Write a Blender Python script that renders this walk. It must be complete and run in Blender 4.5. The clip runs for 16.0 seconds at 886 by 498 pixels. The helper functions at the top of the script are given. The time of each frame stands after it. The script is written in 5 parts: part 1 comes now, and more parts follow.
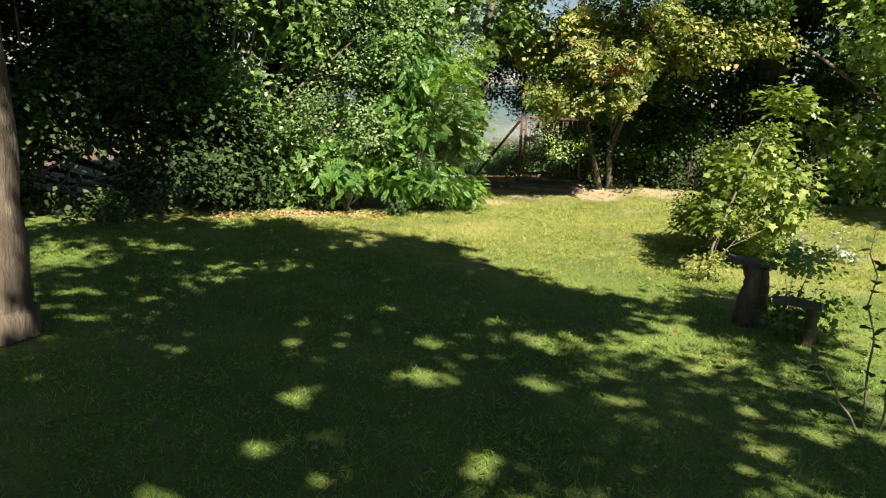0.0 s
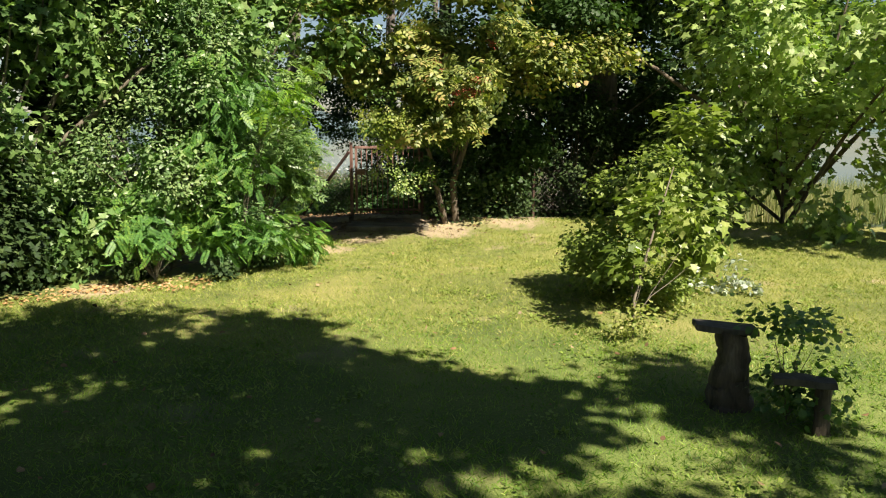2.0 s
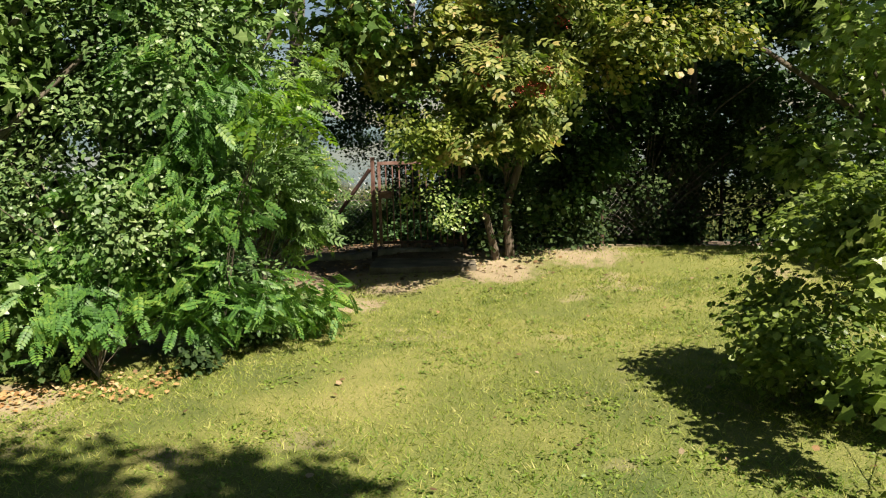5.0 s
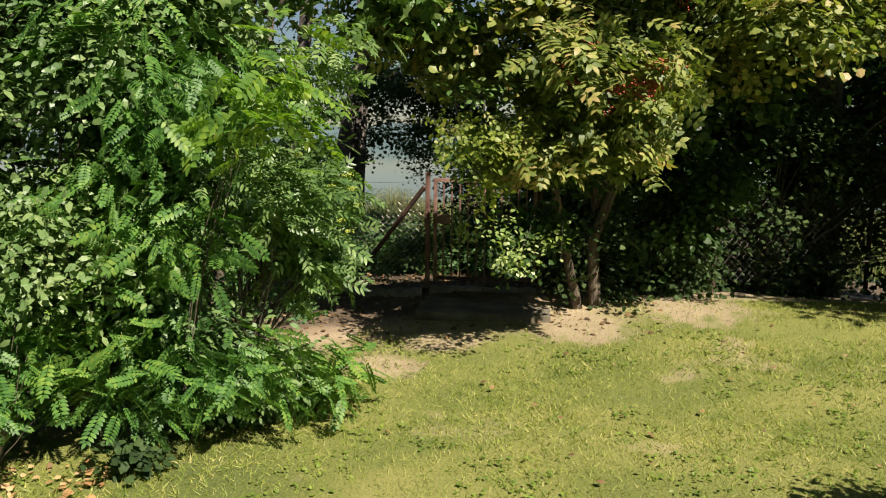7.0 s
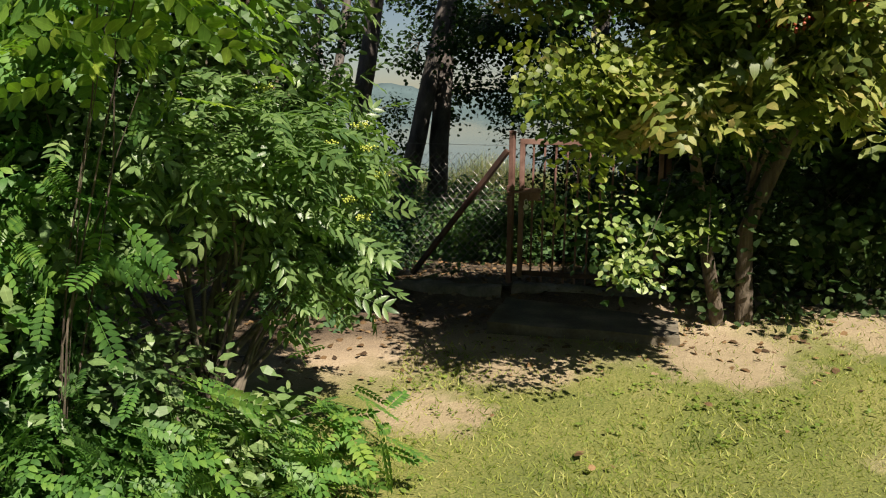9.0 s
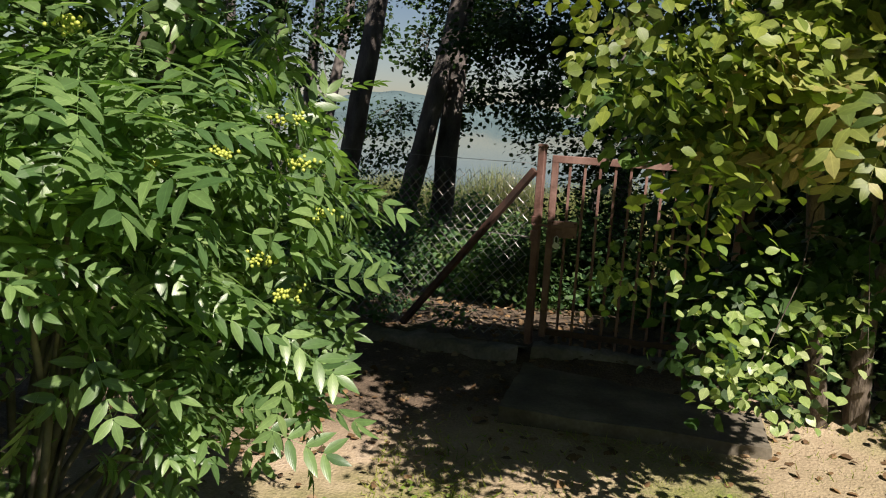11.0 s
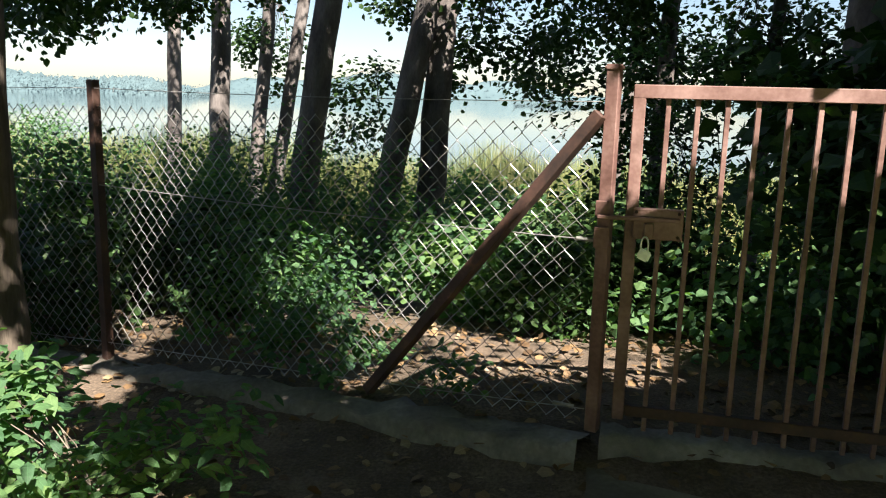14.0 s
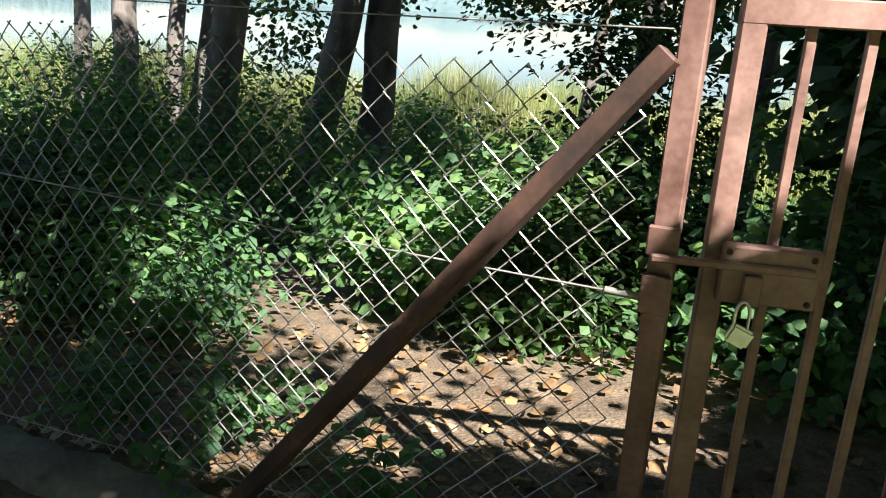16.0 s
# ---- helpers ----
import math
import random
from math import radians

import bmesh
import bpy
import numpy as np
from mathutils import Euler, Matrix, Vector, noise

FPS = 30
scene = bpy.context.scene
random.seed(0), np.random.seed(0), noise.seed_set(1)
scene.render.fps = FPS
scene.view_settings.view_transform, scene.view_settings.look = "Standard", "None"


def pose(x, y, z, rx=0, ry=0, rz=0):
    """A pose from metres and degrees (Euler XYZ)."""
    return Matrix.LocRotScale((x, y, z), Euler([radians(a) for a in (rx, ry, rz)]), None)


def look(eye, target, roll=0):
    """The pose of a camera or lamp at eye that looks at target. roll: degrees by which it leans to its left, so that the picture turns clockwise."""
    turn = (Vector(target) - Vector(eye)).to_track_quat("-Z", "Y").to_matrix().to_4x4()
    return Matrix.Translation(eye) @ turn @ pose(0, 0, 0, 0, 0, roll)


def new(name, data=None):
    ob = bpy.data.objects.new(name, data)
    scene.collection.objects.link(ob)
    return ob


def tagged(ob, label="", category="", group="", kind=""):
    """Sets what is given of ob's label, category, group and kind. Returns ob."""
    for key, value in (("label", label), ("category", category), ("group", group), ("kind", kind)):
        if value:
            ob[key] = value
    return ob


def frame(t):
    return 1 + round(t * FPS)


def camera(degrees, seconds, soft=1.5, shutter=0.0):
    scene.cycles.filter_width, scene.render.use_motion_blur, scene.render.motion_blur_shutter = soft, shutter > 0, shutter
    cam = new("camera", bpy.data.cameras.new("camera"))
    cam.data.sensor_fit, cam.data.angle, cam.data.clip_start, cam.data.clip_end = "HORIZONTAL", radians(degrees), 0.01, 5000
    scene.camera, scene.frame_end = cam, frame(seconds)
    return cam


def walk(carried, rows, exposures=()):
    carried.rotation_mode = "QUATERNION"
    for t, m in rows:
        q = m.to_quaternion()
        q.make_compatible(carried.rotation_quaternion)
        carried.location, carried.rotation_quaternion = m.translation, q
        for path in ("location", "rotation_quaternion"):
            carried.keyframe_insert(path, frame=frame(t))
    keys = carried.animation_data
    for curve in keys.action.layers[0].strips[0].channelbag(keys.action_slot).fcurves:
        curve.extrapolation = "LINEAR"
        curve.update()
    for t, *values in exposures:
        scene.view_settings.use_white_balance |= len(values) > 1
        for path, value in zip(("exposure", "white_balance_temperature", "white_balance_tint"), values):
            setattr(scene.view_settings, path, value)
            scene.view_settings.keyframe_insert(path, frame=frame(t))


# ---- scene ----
cam = camera(58.6, 16.0, soft=1.1)
PATH = [
    (0, (0.866, 0.22, 1.785), (0.716, 2.179, 1.412), 2.5),
    (0.5, (0.638, 0.826, 1.792), (0.509, 2.781, 1.391), 2.4),
    (1, (0.474, 1.27, 1.82), (0.404, 3.236, 1.459), 2.3),
    (1.5, (0.301, 1.784, 1.873), (0.352, 3.766, 1.605), -0.5),
    (2, (0.201, 2.27, 1.875), (0.552, 4.215, 1.567), 0.0),
    (2.5, (0.101, 2.773, 1.9), (0.426, 4.724, 1.605), 0.7),
    (3, (-0.002, 3.328, 1.944), (0.362, 5.273, 1.65), 0.4),
    (3.5, (0.032, 3.848, 1.949), (0.358, 5.797, 1.641), -0.2),
    (4, (0.052, 4.377, 1.982), (0.398, 6.32, 1.661), -0.3),
    (4.5, (0.181, 4.946, 1.948), (0.528, 6.881, 1.583), -1.0),
    (5, (0.214, 5.496, 1.976), (0.542, 7.445, 1.671), -1.5),
    (5.2, (0.258, 5.709, 1.965), (0.583, 7.663, 1.691), -1.5),
    (7.3, (0.932, 7.966, 1.956), (1.007, 9.945, 1.676), 1.5),
    (7.5, (1.029, 8.186, 1.895), (1.071, 10.164, 1.599), 2.2),
    (8, (1.031, 8.72, 1.857), (0.911, 10.69, 1.538), 1.0),
    (8.5, (0.982, 9.288, 1.818), (0.912, 11.254, 1.461), 2.2),
    (9, (1.015, 9.887, 1.787), (0.875, 11.849, 1.429), 0.7),
    (9.2, (1.059, 10.113, 1.821), (0.887, 12.07, 1.445), 2.0),
    (11.3, (0.898, 11.76, 1.703), (0.74, 13.73, 1.394), 3.6),
    (11.5, (0.902, 11.911, 1.692), (0.737, 13.889, 1.449), 3.8),
    (12, (0.863, 12.313, 1.712), (0.815, 14.295, 1.449), 3.7),
    (12.5, (0.876, 12.672, 1.615), (0.768, 14.652, 1.353), 3.3),
    (13, (0.815, 13.072, 1.565), (0.769, 15.044, 1.234), 3.7),
    (13.5, (0.77, 13.463, 1.49), (0.662, 15.409, 1.042), 1.7),
    (14, (0.734, 13.866, 1.466), (0.603, 15.825, 1.085), 1.5),
    (14.5, (0.715, 14.283, 1.446), (0.667, 16.243, 1.049), 1.4),
    (15, (0.701, 14.616, 1.451), (0.621, 16.561, 0.991), 1.7),
    (15.5, (0.68, 14.935, 1.437), (0.661, 16.857, 0.884), 2.5),
    (16, (0.716, 15.239, 1.469), (0.712, 17.153, 0.889), 3.4),
]
walk(cam, [(t, look(eye, target, roll)) for t, eye, target, roll in PATH],
     exposures=[(0, 1.42, 6900, 11), (4.0, 1.2, 6900, 11.5), (6, 1.0, 6900, 11), (9.2, 0.8, 6800, 13), (11.3, 0.85, 6500, 17), (12.4, 1.2, 6500, 18), (13.0, 0.95, 6500, 18), (13.5, 1.65, 6400, 15), (14.0, 2.12, 6300, 15), (16, 2.32, 6200, 13)])

# ---------------------------------------------------------------- light
SUN_AZ = Vector((0.50, -0.866, 0.0))          # towards the sun, on plan
SUN_EL = radians(47)
sun = new("sun", bpy.data.lights.new("sun", "SUN"))
sun.data.energy, sun.data.angle, sun.data.color = 5.0, radians(0.53), (1.0, 0.93, 0.80)
to_sun = SUN_AZ * math.cos(SUN_EL) + Vector((0, 0, math.sin(SUN_EL)))
sun.matrix_world = look(to_sun * 30, (0, 0, 0))
world = bpy.data.worlds.new("sky")
scene.world = world
world.use_nodes = True
wn = world.node_tree
sky = wn.nodes.new("ShaderNodeTexSky")
sky.sky_type, sky.sun_disc = "NISHITA", False
sky.sun_elevation, sky.sun_rotation = SUN_EL, math.atan2(SUN_AZ.x, SUN_AZ.y)
sky.air_density, sky.dust_density, sky.ozone_density = 1.0, 0.4, 1.5
wn.links.new(sky.outputs[0], wn.nodes["Background"].inputs[0])
wn.nodes["Background"].inputs[1].default_value = 0.034


# ---------------------------------------------------------------- materials
def material(name):
    m = bpy.data.materials.new(name)
    m.use_nodes = True
    return m, m.node_tree.nodes, m.node_tree.links, m.node_tree.nodes["Principled BSDF"]


def ramp(nodes, stops):
    r = nodes.new("ShaderNodeValToRGB")
    while len(r.color_ramp.elements) < len(stops):
        r.color_ramp.elements.new(0.5)
    for e, (p, c) in zip(r.color_ramp.elements, stops):
        e.position, e.color = p, (*c, 1)
    return r


def leaf_material(name, tones, rough=0.42, through_light=0.3, patch=1.3, gloss=0.5):
    """Leaf blades: each its own tone, drifting over the plant; thin, so some light passes."""
    m, n, l, b = material(name)
    geo = n.new("ShaderNodeNewGeometry")
    big = n.new("ShaderNodeTexNoise")
    big.inputs["Scale"].default_value = patch
    big.inputs["Detail"].default_value = 2
    l.new(geo.outputs["Position"], big.inputs["Vector"])
    mix = n.new("ShaderNodeMath")
    mix.operation = "MULTIPLY_ADD"
    mix.inputs[1].default_value = 0.62
    l.new(geo.outputs["Random Per Island"], mix.inputs[0])
    sub = n.new("ShaderNodeMath")
    sub.operation = "MULTIPLY_ADD"
    sub.inputs[1].default_value, sub.inputs[2].default_value = 1.3, -0.45
    l.new(big.outputs[0], sub.inputs[0])
    l.new(sub.outputs[0], mix.inputs[2])
    cr = ramp(n, [(i / (len(tones) - 1), c) for i, c in enumerate(tones)])
    l.new(mix.outputs[0], cr.inputs[0])
    fine = n.new("ShaderNodeTexNoise")
    fine.inputs["Scale"].default_value = 90
    l.new(geo.outputs["Position"], fine.inputs["Vector"])
    hsv = n.new("ShaderNodeHueSaturation")
    val = n.new("ShaderNodeMath")
    val.operation = "MULTIPLY_ADD"
    val.inputs[1].default_value, val.inputs[2].default_value = 0.5, 0.75
    l.new(fine.outputs[0], val.inputs[0])
    l.new(val.outputs[0], hsv.inputs["Value"])
    l.new(cr.outputs[0], hsv.inputs["Color"])
    at = n.new("ShaderNodeAttribute")
    at.attribute_name = "blade"
    sep = n.new("ShaderNodeSeparateXYZ")
    l.new(at.outputs["Vector"], sep.inputs[0])

    def calc(op, *vals):
        k = n.new("ShaderNodeMath")
        k.operation = op
        for i, v in enumerate(vals):
            if isinstance(v, (int, float)):
                k.inputs[i].default_value = v
            else:
                l.new(v, k.inputs[i])
        return k.outputs[0]

    across = calc("ABSOLUTE", sep.outputs[1])
    rib = calc("MAXIMUM", calc("SUBTRACT", 1.0, calc("MULTIPLY", across, 11.0)), 0.0)
    side = calc("MULTIPLY", calc("POWER", calc("ABSOLUTE", calc("SINE", calc("MULTIPLY", calc("SUBTRACT", calc("MULTIPLY", sep.outputs[0], 2.0), across), 11.0))), 8.0), -0.07)
    tint = n.new("ShaderNodeHueSaturation")
    l.new(hsv.outputs[0], tint.inputs["Color"])
    l.new(calc("ADD", calc("MULTIPLY_ADD", rib, 0.3, 1.0), side), tint.inputs["Value"])
    hsv = tint
    l.new(hsv.outputs[0], b.inputs["Base Color"])
    b.inputs["Roughness"].default_value, b.inputs["Specular IOR Level"].default_value = rough, gloss
    bend = n.new("ShaderNodeBump")
    bend.inputs["Strength"].default_value, bend.inputs["Distance"].default_value = 0.35, 0.004
    l.new(side, bend.inputs["Height"])
    l.new(bend.outputs[0], b.inputs["Normal"])
    tr = n.new("ShaderNodeBsdfTranslucent")
    warm = n.new("ShaderNodeMix")
    warm.data_type, warm.blend_type = "RGBA", "MULTIPLY"
    warm.inputs[0].default_value = 1
    warm.inputs[7].default_value = (1.3, 1.55, 0.55, 1)
    l.new(hsv.outputs[0], warm.inputs[6])
    l.new(warm.outputs[2], tr.inputs["Color"])
    ms = n.new("ShaderNodeMixShader")
    ms.inputs[0].default_value = through_light
    l.new(b.outputs[0], ms.inputs[1])
    l.new(tr.outputs[0], ms.inputs[2])
    l.new(ms.outputs[0], n["Material Output"].inputs[0])
    return m


def surface(name, stops, scale=6, fine=60, rough=0.85, bump=0.3, metal=0.0, stretch=(1, 1, 1), distance=0.01, space="Object"):
    """A worn opaque surface: two scales of noise for tone, and fine relief."""
    m, n, l, b = material(name)
    co = n.new("ShaderNodeTexCoord")
    mp = n.new("ShaderNodeMapping")
    mp.inputs["Scale"].default_value = stretch
    l.new(co.outputs[space], mp.inputs[0])
    a = n.new("ShaderNodeTexNoise")
    a.inputs["Scale"].default_value, a.inputs["Detail"].default_value = scale, 5
    f = n.new("ShaderNodeTexNoise")
    f.inputs["Scale"].default_value, f.inputs["Detail"].default_value = fine, 6
    l.new(mp.outputs[0], a.inputs["Vector"])
    l.new(mp.outputs[0], f.inputs["Vector"])
    add = n.new("ShaderNodeMath")
    add.operation = "MULTIPLY_ADD"
    add.inputs[1].default_value = 0.45
    l.new(f.outputs[0], add.inputs[0])
    half = n.new("ShaderNodeMath")
    half.operation = "MULTIPLY_ADD"
    half.inputs[1].default_value, half.inputs[2].default_value = 1.2, -0.35
    l.new(a.outputs[0], half.inputs[0])
    l.new(half.outputs[0], add.inputs[2])
    cr = ramp(n, stops)
    l.new(add.outputs[0], cr.inputs[0])
    l.new(cr.outputs[0], b.inputs["Base Color"])
    b.inputs["Roughness"].default_value, b.inputs["Metallic"].default_value = rough, metal
    bp = n.new("ShaderNodeBump")
    bp.inputs["Strength"].default_value, bp.inputs["Distance"].default_value = bump, distance
    l.new(add.outputs[0], bp.inputs["Height"])
    l.new(bp.outputs[0], b.inputs["Normal"])
    return m


MAPLE = leaf_material("maple_leaf", [(0.045, 0.1, 0.028), (0.09, 0.17, 0.048), (0.165, 0.265, 0.08), (0.3, 0.38, 0.16)], rough=0.38)
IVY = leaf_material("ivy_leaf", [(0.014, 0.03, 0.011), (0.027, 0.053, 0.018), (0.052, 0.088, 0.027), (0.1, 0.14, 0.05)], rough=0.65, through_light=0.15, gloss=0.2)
ROBINIA = leaf_material("robinia_leaf", [(0.036, 0.1, 0.026), (0.066, 0.165, 0.036), (0.11, 0.235, 0.044), (0.2, 0.3, 0.055)], rough=0.5)
ASH = leaf_material("ash_leaf", [(0.062, 0.125, 0.044), (0.125, 0.21, 0.072), (0.215, 0.32, 0.115), (0.37, 0.45, 0.21)], rough=0.33, through_light=0.38)
ROBINIA_PALE = leaf_material("pale_robinia_leaf", [(0.06, 0.14, 0.025), (0.12, 0.23, 0.035), (0.22, 0.34, 0.045), (0.36, 0.42, 0.07)], rough=0.5, through_light=0.4)
PRIVET = leaf_material("privet_leaf", [(0.045, 0.095, 0.036), (0.09, 0.16, 0.055), (0.155, 0.24, 0.085), (0.26, 0.33, 0.14)], rough=0.42, through_light=0.2)
ELDER = leaf_material("elder_leaf", [(0.04, 0.075, 0.02), (0.12, 0.165, 0.04), (0.27, 0.3, 0.08), (0.4, 0.29, 0.125)], rough=0.5, through_light=0.3, patch=2.2)
LIME = leaf_material("lime_leaf", [(0.08, 0.14, 0.04), (0.17, 0.26, 0.07), (0.29, 0.37, 0.13), (0.42, 0.48, 0.25)], rough=0.36, through_light=0.35)
BUSH = leaf_material("bush_leaf", [(0.05, 0.09, 0.02), (0.11, 0.165, 0.03), (0.2, 0.26, 0.055), (0.32, 0.36, 0.12)], rough=0.42)
HAZEL = leaf_material("hazel_leaf", [(0.07, 0.11, 0.02), (0.14, 0.19, 0.03), (0.23, 0.27, 0.05), (0.33, 0.33, 0.09)], rough=0.5)
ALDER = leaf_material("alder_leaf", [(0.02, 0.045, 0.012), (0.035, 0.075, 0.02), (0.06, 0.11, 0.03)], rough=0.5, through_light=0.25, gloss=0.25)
NETTLE = leaf_material("nettle_leaf", [(0.035, 0.09, 0.045), (0.06, 0.14, 0.06), (0.1, 0.2, 0.075), (0.17, 0.26, 0.08)], rough=0.7, through_light=0.45)
SILVER = leaf_material("silver_leaf", [(0.14, 0.19, 0.13), (0.27, 0.32, 0.26), (0.42, 0.46, 0.4)], rough=0.6, through_light=0.15)
LITTER = leaf_material("fallen_leaf", [(0.05, 0.03, 0.016), (0.13, 0.075, 0.033), (0.24, 0.145, 0.065), (0.36, 0.29, 0.19)], rough=0.75, through_light=0.05)
PILE = leaf_material("dry_orange_leaf", [(0.16, 0.08, 0.03), (0.33, 0.18, 0.07), (0.43, 0.27, 0.12), (0.48, 0.37, 0.22)], rough=0.75, through_light=0.05)
BERRY_RED = leaf_material("red_berry", [(0.16, 0.02, 0.015), (0.3, 0.05, 0.03), (0.36, 0.12, 0.06)], rough=0.4, through_light=0.0)
BERRY_GREEN = leaf_material("green_berry", [(0.25, 0.3, 0.05), (0.4, 0.42, 0.08)], rough=0.4, through_light=0.1)
LUSH_SHADE = leaf_material("lush_shade_grass_blade", [(0.04, 0.1, 0.015), (0.09, 0.17, 0.022), (0.155, 0.24, 0.038), (0.28, 0.31, 0.09)], rough=0.6, through_light=0.35, patch=4.0)
GRASS = leaf_material("grass_blade", [(0.058, 0.105, 0.018), (0.145, 0.188, 0.03), (0.25, 0.268, 0.065), (0.38, 0.335, 0.145)], rough=0.6, through_light=0.3, patch=5.0)
CLOVER = leaf_material("clover_leaf", [(0.09, 0.16, 0.028), (0.16, 0.23, 0.04), (0.24, 0.31, 0.06)], rough=0.5)
REED = leaf_material("reed", [(0.06, 0.1, 0.035), (0.12, 0.155, 0.05), (0.22, 0.22, 0.09), (0.32, 0.29, 0.16)], rough=0.6, through_light=0.25, patch=0.5)
# bluish leaf tones hold the distance haze
HAZED_LEAF = leaf_material("hazed_woods_leaf", [(0.04, 0.068, 0.075), (0.055, 0.088, 0.095), (0.07, 0.105, 0.11)], rough=0.9, through_light=0.0, patch=0.05)
BARK = surface("bark", [(0.2, (0.035, 0.026, 0.02)), (0.6, (0.12, 0.095, 0.07)), (0.95, (0.24, 0.2, 0.15))], 4, 24, 0.9, 0.9, stretch=(3, 3, 0.6), distance=0.03)
ALDER_BARK = surface("alder_bark", [(0.2, (0.07, 0.06, 0.055)), (0.6, (0.17, 0.148, 0.135)), (0.95, (0.3, 0.275, 0.25))], 4, 30, 0.9, 0.7, stretch=(2, 2, 0.8), distance=0.02)
TWIG = surface("twig_bark", [(0.2, (0.07, 0.055, 0.04)), (0.7, (0.2, 0.17, 0.13)), (1.0, (0.33, 0.29, 0.23))], 9, 50, 0.8, 0.4)
RUST = surface("rusty_red_paint", [(0.15, (0.075, 0.034, 0.026)), (0.45, (0.16, 0.088, 0.072)), (0.75, (0.25, 0.155, 0.132)), (1.0, (0.4, 0.3, 0.26))], 7, 70, 0.55, 0.25, distance=0.003)
RUST_DARK = surface("rusty_steel", [(0.2, (0.022, 0.013, 0.01)), (0.6, (0.065, 0.032, 0.022)), (1.0, (0.2, 0.095, 0.055))], 9, 80, 0.65, 0.35, distance=0.003)
ZINC = surface("galvanised_wire", [(0.2, (0.15, 0.14, 0.125)), (0.6, (0.36, 0.35, 0.33)), (1.0, (0.62, 0.62, 0.6))], 20, 120, 0.35, 0.1, metal=0.3, distance=0.001)
STEEL = surface("padlock_steel", [(0.2, (0.42, 0.46, 0.45)), (0.8, (0.68, 0.72, 0.7))], 30, 200, 0.35, 0.1, metal=0.6, distance=0.001)
CONCRETE = surface("weathered_concrete", [(0.15, (0.09, 0.078, 0.06)), (0.5, (0.22, 0.195, 0.155)), (0.85, (0.4, 0.36, 0.3))], 5, 45, 0.92, 0.5, distance=0.012)
OLD_WOOD = surface("weathered_wood", [(0.2, (0.03, 0.027, 0.024)), (0.6, (0.09, 0.08, 0.07)), (1.0, (0.2, 0.18, 0.16))], 5, 40, 0.85, 0.6, stretch=(1, 1, 0.4), distance=0.01)
DIRTY_SLAB = surface("soil_stained_concrete", [(0.15, (0.07, 0.058, 0.042)), (0.5, (0.145, 0.125, 0.09)), (0.85, (0.26, 0.23, 0.175))], 4, 45, 0.95, 0.5, distance=0.012)


WORN = [(0.62, 14.28, 0.42), (1.2, 15.0, 0.5), (2.6, 15.2, 0.6), (3.9, 15.7, 0.7), (-2.1, 11.75, 0.5)]      # bare spots: x, y, radius


